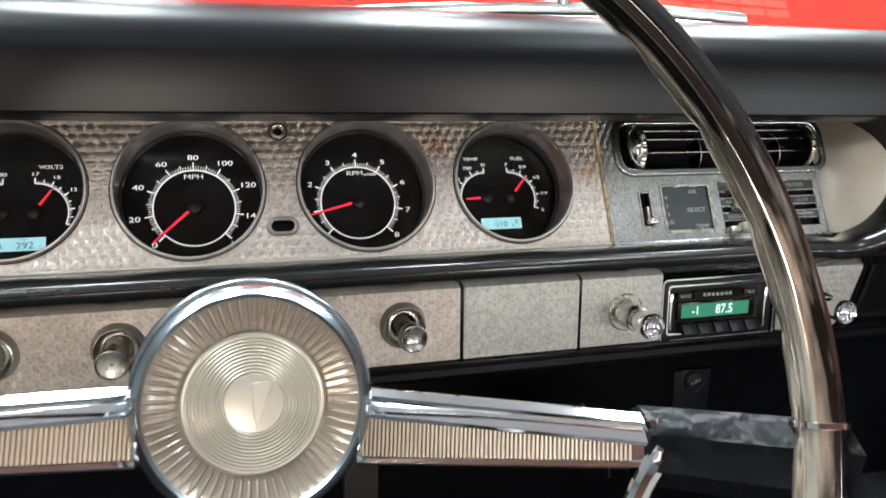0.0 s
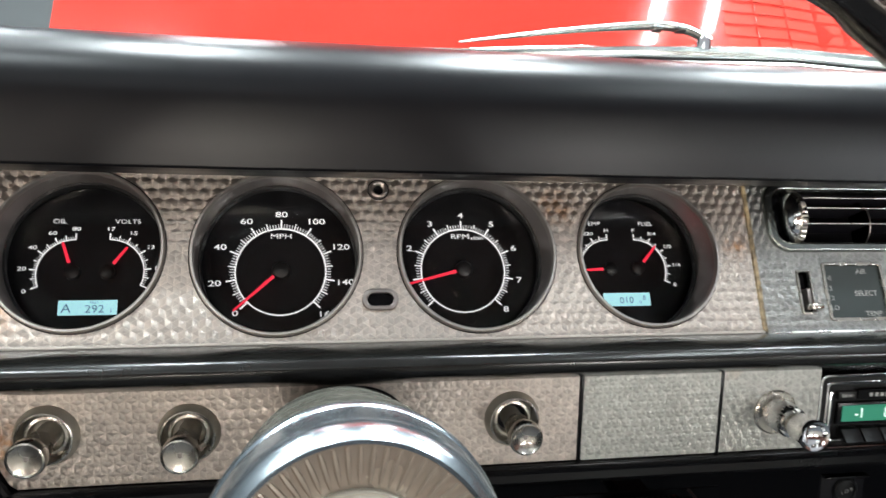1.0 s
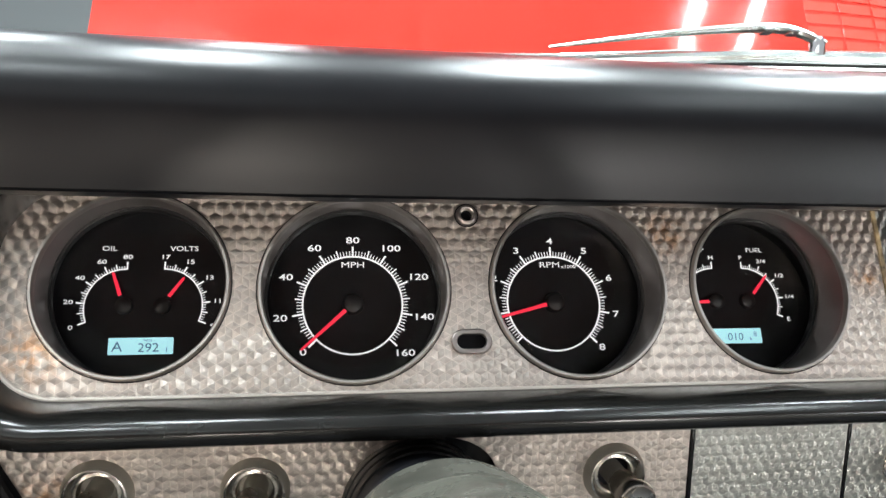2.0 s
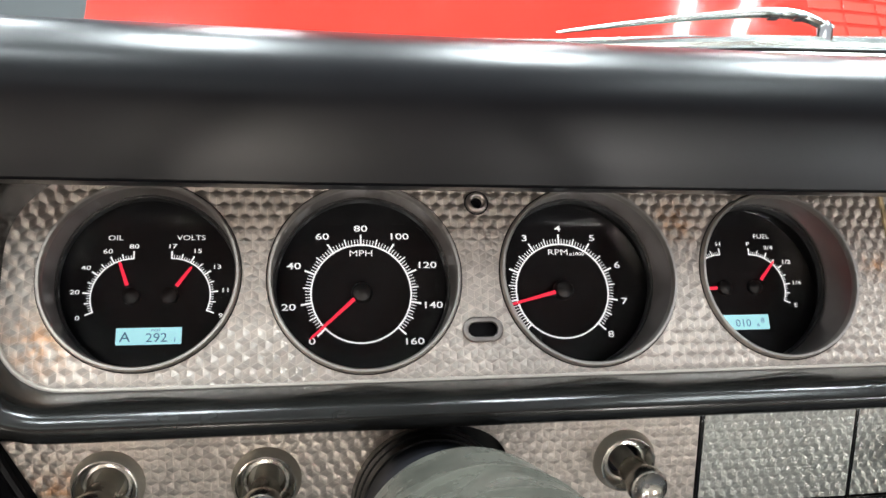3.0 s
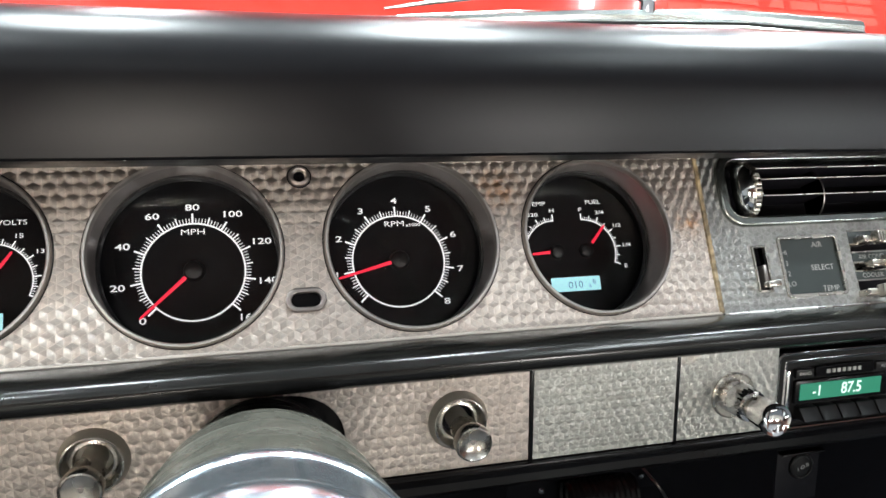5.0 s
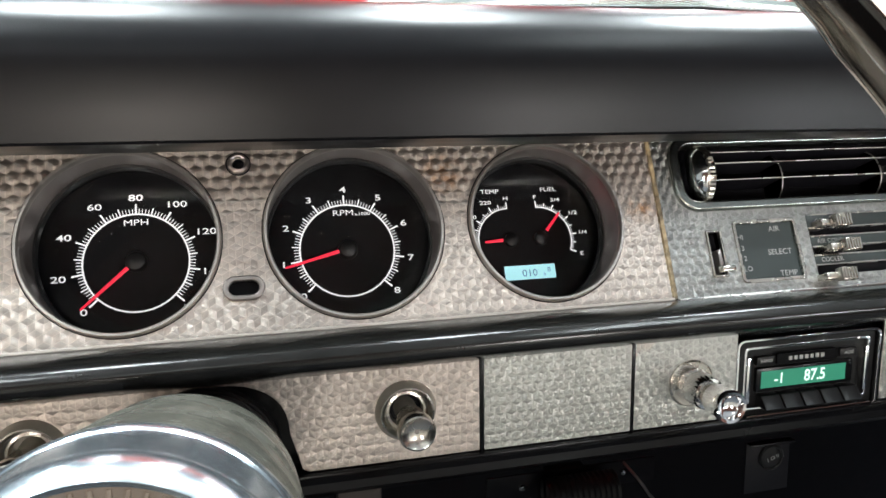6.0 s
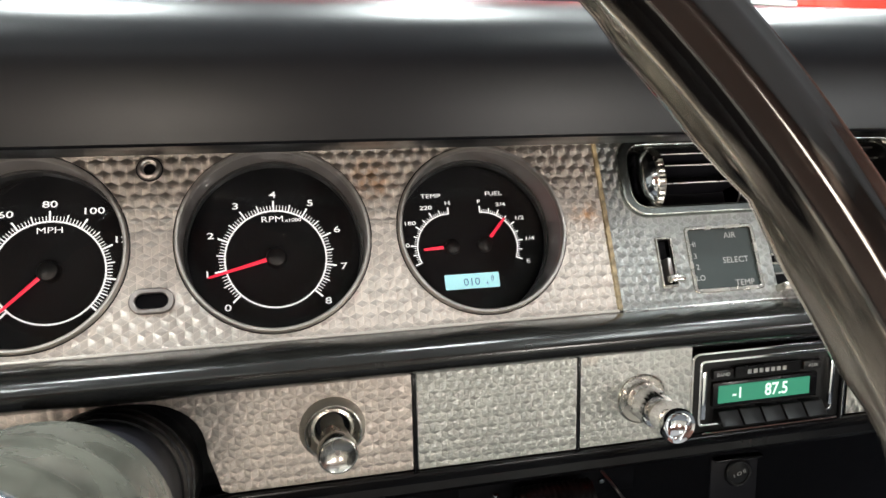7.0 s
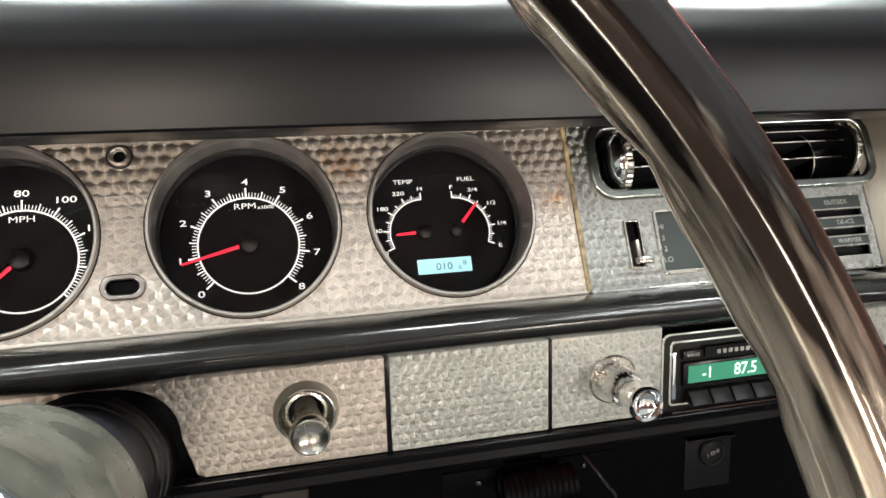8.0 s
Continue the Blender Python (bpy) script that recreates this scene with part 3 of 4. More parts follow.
def lower_dash():
    low = thing("lower_dash", LOW, "black lower dash with engine-turned metal plates", "dashboard")
    body = [(0.0140, 0.004), (0.0140, -0.0600), (-0.0040, -0.0612), (-0.0080, -0.0640), (-0.0085, -0.0690), (-0.0040, -0.0735), (0.0100, -0.0760), (0.06, -0.078), (0.16, -0.07),
            (0.16, 0.0), (0.05, 0.004)]
    part("body", along(body, [(-0.30, 0, 0), (1.0, 0, 0)]), BLACK_PAINT, low, "black painted body with a rolled lower lip")
    part("rail", box(-0.262, 0.545, -0.004, 0.003, -0.0625, -0.0600, 0.0012), BLACK_PAINT, low)
    # plates: the one round the column, the ashtray lid, and those beside the radio
    cut = [(-0.0195 + 0.0395 * math.copysign(abs(math.cos(radians(a))) ** 0.85, math.cos(radians(a))), -0.0345 + 0.0332 * math.sin(radians(a)) ** 0.85) for a in range(0, 181, 10)]
    main = [(-0.2460, -0.0005), (0.1335, -0.0005), (0.1335, -0.0590), (0.0300, -0.0590), (0.0262, -0.0570)] + cut + [(-0.0650, -0.0570), (-0.0690, -0.0590), (-0.2140, -0.0590), (-0.2180, -0.0560)]
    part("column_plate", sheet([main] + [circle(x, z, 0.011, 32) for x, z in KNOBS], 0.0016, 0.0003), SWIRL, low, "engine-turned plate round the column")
    part("ashtray_lid", sheet([round_box(0.1368, 0.2352, -0.0590, -0.0005, 0.0008)], 0.0022, 0.0004), SWIRL_COOL_LIT, low, "engine-turned ashtray lid", m=at(0, -0.0006, 0))
    part("radio_plate", sheet([round_box(0.2382, 0.3128, -0.0590, -0.0005, 0.0008)], 0.0016, 0.0003), SWIRL_COOL_LIT, low)
    part("radio_plate", sheet([[(0.4310, -0.0010), (0.5205, -0.0030), (0.5215, -0.0070), (0.5060, -0.0480), (0.4950, -0.0590), (0.4310, -0.0590)]], 0.0016, 0.0003), SWIRL_COOL_LIT, low)
    for x in (0.1352, 0.2367):
        part("seam", box(x - 0.0011, x + 0.0011, -0.0012, 0.0145, -0.0600, 0.0005, 0.0003), BLACK_PAINT, low)
    edge = rounded([(-0.2510, -0.003, 0.002), (-0.2415, -0.004, -0.018), (-0.2280, -0.004, -0.045), (-0.2190, -0.003, -0.0610)], 4)
    part("end_trim", tube(edge, 0.003, 8), BLACK_PAINT, low)
    edge = rounded([(0.5290, -0.003, -0.004), (0.5210, -0.003, -0.030), (0.5080, -0.003, -0.056), (0.4900, -0.003, -0.0640), (0.4300, -0.003, -0.0650)], 4)
    part("end_trim", tube(edge, 0.0028, 8), BLACK_PAINT, low)
    part("underside", box(-0.30, 1.0, 0.02, 0.25, -0.080, -0.0765), BLACK_SATIN, low)


lower_dash()


# ---- gauges ----
def tick_ring(marks, center=(0.0, 0.0)):
    """Ticks as thin plates; marks: (degrees from the top, clockwise; inner and outer radius; width)."""
    bm = bmesh.new()
    for deg, r0, r1, w in marks:
        a = radians(deg)
        s, c = math.sin(a), math.cos(a)
        corners = [(-w / 2, r0), (w / 2, r0), (w / 2, r1), (-w / 2, r1)]
        bm.faces.new([bm.verts.new((center[0] + q * c + r * s, 0, center[1] - q * s + r * c)) for q, r in corners])
    bmesh.ops.solidify(bm, geom=bm.faces[:], thickness=0.0002)
    return bm


def arc_line(r, w, a0, a1, center=(0.0, 0.0), n=72):
    bm = bmesh.new()
    rows = []
    for k in range(n + 1):
        a = radians(a0 + (a1 - a0) * k / n)
        rows.append([bm.verts.new((center[0] + q * math.sin(a), 0, center[1] + q * math.cos(a))) for q in (r - w / 2, r + w / 2)])
    for p, q in zip(rows, rows[1:]):
        bm.faces.new((p[0], p[1], q[1], q[0]))
    bmesh.ops.remove_doubles(bm, verts=bm.verts[:], dist=1e-6)
    bmesh.ops.solidify(bm, geom=bm.faces[:], thickness=0.0002)
    return bm


def needle_mesh(deg, r0, r1, w0, w1):
    a = radians(deg)
    s, c = math.sin(a), math.cos(a)
    rows = []
    for r, w in ((r0, w0), (r1 - 0.001, w1), (r1, w1 * 0.5)):
        rows.append([(q * c + r * s, y, -q * s + r * c) for q, y in ((-w / 2, 0), (0, -0.0006), (w / 2, 0), (0, 0.0004))])
    return loft(rows)


DEPTH = 0.0497
FACE = DEPTH - 0.0006


def pod(index, label):
    """A deep round gauge well: bezel, grey tunnel, black liner, dial and cover glass."""
    cx, cz, dx, r = GAUGES[index]
    ob = thing("gauge", D @ at(cx, 0, cz), label, "gauge", group="dash gauges")
    part("bezel", turned([(r - 0.0024, -0.001), (r - 0.0024, 0.0020), (r - 0.0018, 0.0030), (r - 0.0006, 0.0030), (r, 0.0020), (r + 0.0004, -0.0005)], 96), BEZEL, ob, "satin metal bezel ring")
    # a black ring paints the shadow line round the bezel
    part("bezel_shadow_ring", turned([(r + 0.0001, -0.0002), (r + 0.0006, 0.0004), (r + 0.0011, -0.0002)], 96), BLACK_SATIN, ob, "black ring standing in for the shadow line round the bezel")
    # the tunnel leans to where its dial sits
    lean, secs = dx - cx, []
    angles = [2 * math.pi * k / 96 for k in range(96)]

    def hoop(y, rr, slant, share):
        return [(lean * y / DEPTH * share + rr * math.cos(a), y - slant * math.sin(a), rr * math.sin(a)) for a in angles]

    part("tunnel", loft([hoop(-0.0005, r - 0.0016, 0, 0.5), hoop(0.008, r - 0.0014, 0.003, 0.5), hoop(0.028, r - 0.0008, 0.009, 0.5)], caps=False), TUBE_GREY, ob, "satin grey metal tunnel")
    part("liner", loft([hoop(0.028, r - 0.0008, 0.009, 0.5), hoop(0.0282, r - 0.0024, 0.009, 0.5), hoop(0.033, r - 0.0024, 0.008, 0.6), hoop(0.034, r + 0.004, 0.008, 0.7), hoop(0.0505, r + 0.0065, 0, 0.7)], caps=False), BLACK_PLASTIC, ob, "black liner")
    part("dial", sheet([circle(0, 0, r + 0.0066, 96)], 0.001), DIAL, ob, "black dial face", m=at(lean, DEPTH, 0))
    glass = part("cover_glass", sheet([circle(0, 0, r + 0.003, 64)], 0.0008), GLASS, ob, "clear cover glass", m=at(lean * 0.6, 0.036, 0) @ Matrix.Rotation(radians(10), 4, "X"))
    glass.visible_shadow = False
    return ob, lean, -cz


def say(ob, text, x, z, height, material=None, wide=1.25, y=FACE, name="numeral", bold=0.012):
    return part(name, lettering(text, height, wide, bold), material or WHITE_INK, ob, m=at(x, y, z))


def big_gauge(index, label, numbers, word, small, needle):
    ob, lx, lz = pod(index, label)
    step = 33.5
    marks = [(-134 + step * k / 10, 0.0300, 0.0363 if k % 10 == 0 else 0.0347 if k % 5 == 0 else 0.0333, 0.0011 if k % 10 == 0 else 0.0008 if k % 5 == 0 else 0.00045) for k in range(81)]
    part("tick_marks", tick_ring(marks), WHITE_INK, ob, m=at(0, FACE, 0))
    part("scale_ring", arc_line(0.0298, 0.0010, 0, 360, n=120), WHITE_INK, ob, m=at(0, FACE - 0.0001, 0))
    for k, text in enumerate(numbers):
        a = radians(-134 + step * k)
        r = 0.0400 + 0.0035 * abs(math.sin(a)) * (len(text) > 1 or 0.2)
        say(ob, text, r * math.sin(a), r * math.cos(a), 0.0038, wide=1.55)
    say(ob, word, 0.0 if not small else -0.0010, 0.0245, 0.0036, wide=1.4, name="unit_word", bold=0.0)
    if small:
        say(ob, small, 0.0113, 0.0234, 0.0021, wide=1.3, name="unit_word")
    part("needle", needle_mesh(needle, 0.0060, 0.0408, 0.0024, 0.0014), RED_INK, ob, "red needle", m=at(0, FACE - 0.004, 0))
    part("needle_cap", turned([(0.0, 0.0062), (0.0030, 0.0058), (0.0052, 0.0048), (0.0062, 0.003), (0.0064, 0.0)], 32), BLACK_PLASTIC, ob, "black needle cap", m=at(0, FACE, 0))
    part("needle_boss", tick_ring([(needle, 0.0, 0.0085, 0.0040)]), BLACK_PLASTIC, ob, m=at(0, FACE - 0.0036, 0))
    return ob


def twin_gauge(index, label, left, right, needles, readings, drop):
    ob, lx, lz = pod(index, label)
    for side, (word, numbers), needle, length in ((-1, left, needles[0], needles[2]), (1, right, needles[1], needles[3])):
        c = (lx + side * 0.0105, lz)
        marks = [(side * 28.2 * k / 8, 0.0222, 0.0266 if k % 8 == 0 else 0.0256 if k % 4 == 0 else 0.0242, 0.0009 if k % 8 == 0 else 0.0007 if k % 4 == 0 else 0.0004) for k in range(33)]
        part("tick_marks", tick_ring(marks, c), WHITE_INK, ob, m=at(0, FACE, 0))
        part("scale_ring", arc_line(0.0222, 0.0007, -0.8 * side, side * 113.6, c, 48), WHITE_INK, ob, m=at(0, FACE - 0.0001, 0))
        for k, text in enumerate(numbers):
            a = side * radians(28.2 * k)
            r = 0.0294 + 0.0014 * abs(math.sin(a)) + 0.0004 * (len(text) > 2)
            say(ob, text, c[0] + r * math.sin(a), c[1] + r * math.cos(a), 0.0025, wide=1.5)
        say(ob, word, c[0] + side * 0.0105, c[1] + 0.0345, 0.0029, wide=1.3, name="unit_word", bold=0.0)
        part("needle", needle_mesh(needle, 0.0064, length, 0.0022, 0.0016), RED_INK, ob, "short red needle", m=at(c[0], FACE - 0.003, c[1]))
        part("needle_cap", turned([(0.0, 0.0046), (0.0028, 0.0043), (0.0046, 0.003), (0.0048, 0.0)], 28, c), BLACK_PLASTIC, ob, "black needle cap", m=at(0, FACE, 0))
        part("needle_boss", tick_ring([(needle, 0.0, 0.0075, 0.0030)], c), BLACK_PLASTIC, ob, m=at(0, FACE - 0.0026, 0))
    panel = part("lcd", sheet([round_box(-0.0177, 0.0177, -0.0048, 0.0048, 0.0006)], 0.0004), LCD, ob, "pale cyan lit display", m=at(lx, FACE - 0.0002, lz - 0.0228 + drop))
    for text, x, z, h in readings:
        say(panel, text, x, z, h, LCD_INK, wide=1.1, y=-0.0003, name="digits", bold=0.0)
    return ob


big_gauge(1, "black round speedometer with white numbers and red needle", ["0", "20", "40", "60", "80", "100", "120", "140", "160"], "MPH", "", -132)
big_gauge(2, "black round tachometer with white numbers and red needle", ["0", "1", "2", "3", "4", "5", "6", "7", "8"], "RPM", "x1000", -104.5)
twin_gauge(0, "black round oil and volts gauge with cyan display", ("OIL", ["80", "60", "40", "20", "0"]), ("VOLTS", ["17", "15", "13", "11", "9"]), (-19.3, 35.6, 0.0209, 0.0203),
           [("A", -0.0128, -0.0006, 0.0056), ("292", 0.0042, -0.0012, 0.0050), ("1", 0.0142, -0.0024, 0.0026), ("MILES", 0.0036, 0.0031, 0.0012)], 0.0)
twin_gauge(3, "black round temperature and fuel gauge with cyan display", ("TEMP", ["H", "220", "180", "140", "100"]), ("FUEL", ["F", "3/4", "1/2", "1/4", "E"]), (-93, 41.6, 0.0190, 0.0224),
           [("010", -0.0005, -0.0008, 0.0046), ("6", 0.0098, -0.0020, 0.0024), ("8", 0.0132, 0.0008, 0.0032)], 0.0004)


# ---- knobs on the lower panel ----
def pull_knob(x, z, face, grip, well):
    """A knurled pull knob in a round escutcheon."""
    ob = thing("pull_knob", LOW @ at(x, 0, z), "chromed pull knob with knurled side in a round escutcheon", "knob", group="pull knobs")
    part("escutcheon", turned([(0.0186, 0.0), (0.0186, 0.0010), (0.0168, 0.0062), (0.0160, 0.0068)], 128, ribs=64, rib_depth=0.0003, rib_rows=(1, 2)), NICKEL, ob, "worn knurled escutcheon")
    part("dish", turned([(0.0162, 0.0066), (0.0152, 0.0070), (0.0146, 0.0064), (0.0132, 0.0030), (0.0120, 0.0012), (0.0104, 0.0016), (0.0098, 0.0008), (0.0094, -0.004)], 64), WORN_CHROME, ob, "dished chrome ring")
    part("well", turned([(0.0122, -0.001), (0.0118, -0.006), (0.006, -0.006), (0.0, -0.006)], 32), well, ob)
    part("shaft", turned([(0.0066, -0.006), (0.0066, 0.010), (0.0074, 0.012), (0.0078, 0.0128)], 32), NICKEL, ob)
    part("grip", turned([(0.0074, 0.011), (0.0082, 0.0125), (0.0084, 0.0262), (0.0092, 0.0275)], 96, ribs=48, rib_depth=0.0004, rib_rows=(1, 2)), grip, ob, "knurled grip")
    part("face", turned([(0.0090, 0.0272), (0.0106, 0.0285), (0.0109, 0.0330), (0.0102, 0.0352), (0.0094, 0.0356), (0.0088, 0.0348), (0.0, face)], 48), WORN_CHROME, ob, "spun bright face")
    part("centre_dot", turned([(0.0016, face - 0.0005), (0.0014, face + 0.0006), (0.0, face + 0.0007)], 14), TUBE_GREY, ob)
    return ob


pull_knob(*KNOBS[0], 0.0326, WORN_CHROME, NICKEL)
pull_knob(*KNOBS[1], 0.0326, WORN_CHROME, NICKEL)
pull_knob(*KNOBS[2], 0.0318, WORN_CHROME, BLACK_SATIN)


def radio_knob(x, z):
    ob = thing("radio_knob", LOW @ at(x, 0, z), "chromed fluted radio knob with a dished mirror end", "knob", group="radio knobs")
    part("escutcheon", turned([(0.0160, -0.001), (0.0160, 0.0010), (0.0150, 0.0018), (0.0, 0.0020)], 48), WORN_CHROME, ob, "flat satin disc")
    part("outer_knob", turned([(0.0085, 0.0015), (0.0108, 0.003), (0.0114, 0.0045), (0.0110, 0.0195), (0.0102, 0.0210), (0.0070, 0.0213)], 96, ribs=24, rib_depth=0.0004, rib_rows=(2, 3)), CHROME, ob, "fluted chrome outer knob")
    part("neck", turned([(0.0084, 0.020), (0.0082, 0.0265), (0.0088, 0.0270)], 32), WORN_CHROME, ob)
    part("inner_knob", turned([(0.0080, 0.0262), (0.0094, 0.0272), (0.0096, 0.0385), (0.0104, 0.0398), (0.0105, 0.0428), (0.0098, 0.0442), (0.0084, 0.0434), (0.0074, 0.0400), (0.0046, 0.0378), (0.0, 0.0370)], 64), CHROME, ob, "chrome inner knob with a dished end")
    return ob


radio_knob(0.2790, -0.0310)
radio_knob(0.4646, -0.0330)


# ---- the radio ----
def radio():
    ob = thing("car_radio", LOW @ at(0.3707, 0.0085, -0.0350), "black car radio with chrome frame and green display", "radio")
    w, h = 0.0572, 0.0291
    part("outer_frame", sheet([round_box(-w, w, -h, h, 0.005), round_box(-w + 0.0016, w - 0.0016, -h + 0.0014, h - 0.0014, 0.004)], 0.012, 0.0006), BLACK_PAINT, ob, "black outer frame", m=at(0, -0.0085, 0))
    part("chrome_bead", sheet([round_box(-w - 0.0002, w + 0.0002, -h - 0.0002, h + 0.0002, 0.005), round_box(-w + 0.0009, w - 0.0009, -h + 0.0009, h - 0.0009, 0.0045)], 0.0012, 0.0003), CHROME, ob, "thin chrome bead", m=at(0, -0.0092, 0))
    part("surround", sheet([round_box(-w + 0.0015, w - 0.0015, -h + 0.0015, h - 0.0015, 0.004), round_box(-w + 0.0075, w - 0.0075, -h + 0.0085, h - 0.0065, 0.003)], 0.008, 0.0008), BLACK_PLASTIC, ob, m=at(0, -0.0062, 0))
    part("inner_frame", sheet([round_box(-w + 0.0070, w - 0.0070, -h + 0.0080, h - 0.0060, 0.003), round_box(-w + 0.0082, w - 0.0082, -h + 0.0092, h - 0.0072, 0.0025)], 0.004, 0.0004), CHROME, ob, m=at(0, -0.0070, 0))
    part("face", sheet([round_box(-w + 0.0065, w - 0.0065, -h + 0.0075, h - 0.0055, 0.003)], 0.003), BLACK_PLASTIC, ob, "black face", m=at(0, -0.0035, 0))
    part("display_frame", box(-0.0400, 0.0375, -0.0065, -0.003, -0.0092, 0.0075, 0.0006), BLACK_PAINT, ob)
    panel = part("display", sheet([round_box(-0.0365, 0.0312, -0.0066, 0.0052, 0.0004)], 0.0006), GREEN_LCD, ob, "lit green display", m=at(0, -0.0071, 0))
    say(panel, "-1", -0.0225, -0.0008, 0.0072, GREEN_DIGITS, wide=0.95, y=-0.0002, name="digits", bold=0.02)
    say(panel, "87.5", 0.0060, -0.0008, 0.0080, GREEN_DIGITS, wide=0.88, y=-0.0002, name="digits", bold=0.02)
    plate = part("badge", sheet([round_box(-0.0250, 0.0230, 0.0098, 0.0170, 0.0012)], 0.002, 0.0003), BLACK_PAINT, ob, "black badge plate", m=at(0, -0.0075, 0))
    for k in range(7):
        part("badge_bar", box(-0.0165 + k * 0.0043, -0.0137 + k * 0.0043, -0.0005, 0.0002, 0.0120, 0.0148, 0.0002), PRINT, plate)
    for text, x in (("BAND", -0.0335), ("AUX", 0.0330)):
        key = part("key", box(x - 0.0072, x + 0.0072, -0.0070, -0.003, 0.0098, 0.0158, 0.0006), BLACK_PLASTIC, ob)
        say(key, text, x, 0.0128, 0.0022, PRINT, wide=1.1, y=-0.0072, name="key_word")
    for k in range(5):
        x = -0.0372 + 0.0158 * k
        key = box(x, x + 0.0148, -0.0150, -0.003, -0.0200, -0.0115, 0.0008)
        for v in key.verts:
            if v.co.y < -0.01 and v.co.z > -0.014:
                v.co.y += 0.0060
        part("preset_button", key, BLACK_PLASTIC, ob)
    part("lower_bar", tube([(-0.050, -0.0115, -0.0238), (0.050, -0.0115, -0.0238)], 0.0007, 8), CHROME, ob)
    for x in (-0.0475, 0.0475):
        part("side_bar", box(x - 0.0016, x + 0.0016, -0.0085, -0.003, -0.0160, 0.0165, 0.0006), CHROME, ob)


radio()


# ---- heater controls ----
def vent():
    ob = thing("air_vent", D @ at(0.3712, 0, 0.0248), "chrome framed dash air vent with thin slats", "vent")
    w, h = 0.1012, 0.0228
    part("frame_ring", sheet([round_box(-w - 0.0012, w + 0.0012, -h - 0.0012, h + 0.0012, 0.014), round_box(-w + 0.0022, w - 0.0022, -h + 0.0022, h - 0.0022, 0.011)], 0.012, 0.0016), STEEL, ob, "chrome frame", m=at(0, -0.0040, 0))
    part("duct", sheet([round_box(-w, w, -h, h, 0.012), round_box(-w + 0.0026, w - 0.0026, -h + 0.0026, h - 0.0026, 0.010)], 0.04), BLACK_SATIN, ob, m=at(0, 0.004, 0))
    part("duct_back", box(-w, w, 0.040, 0.042, -h, h), BLACK_SATIN, ob)
    for z in (0.0158, 0.0082, -0.0034):
        slat = part("slat", box(-0.080, w - 0.004, 0.004, 0.026, z - 0.0004, z + 0.0004), BLACK_SATIN, ob)
        part("bright_edge", tube([(-0.080, 0.0035, z), (w - 0.004, 0.0035, z)], 0.00055, 6), ALU, slat)
    for x in (-0.018, 0.062):
        fin = bmesh.new()
        fin.faces.new([fin.verts.new((x, 0.0235 - 0.020 * math.cos(a), 0.0 + 0.019 * math.sin(a))) for a in (math.pi * (k / 12 - 0.5) for k in range(13))])
        bmesh.ops.solidify(fin, geom=fin.faces[:], thickness=0.0010)
        part("fin", fin, BLACK_SATIN, ob)
        part("fin_edge", tube([(x, 0.0228 - 0.020 * math.cos(a), 0.019 * math.sin(a)) for a in (math.pi * (k / 12 - 0.45) for k in range(12))], 0.0005, 6), ALU, ob)
    # barrel wheels at the ends
    far_end = Matrix.Translation((0.0830, 0.0060, 0.0)) @ Matrix.Rotation(radians(95), 4, "Z")
    part("barrel", turned([(0.0, 0.006), (0.010, 0.0054), (0.0165, 0.0030), (0.0190, 0.0), (0.0195, -0.004)], 40), BLACK_PLASTIC, ob, "black barrel wheel", m=far_end)
    part("barrel_rim", turned([(0.0190, 0.0026), (0.0200, 0.0018), (0.0200, -0.0012), (0.0190, -0.0020)], 96, ribs=40, rib_depth=0.0006, rib_rows=(1, 2)), WORN_CHROME, ob, m=far_end)
    drum = turned([(0.0, 0.010), (0.009, 0.0094), (0.0155, 0.0070), (0.0190, 0.0020), (0.0195, -0.004)], 40)
    part("barrel", drum, CHROME, ob, "chrome barrel wheel", m=Matrix.Translation((-0.0815, 0.0060, 0.0)) @ Matrix.Rotation(radians(-95), 4, "Z"))
    part("barrel_rim", turned([(0.0196, 0.0030), (0.0206, 0.0020), (0.0206, -0.0015), (0.0196, -0.0025)], 96, ribs=40, rib_depth=0.0006, rib_rows=(1, 2)), WORN_CHROME, ob, m=Matrix.Translation((-0.0800, 0.0060, 0.0)) @ Matrix.Rotation(radians(-95), 4, "Z"))


vent()


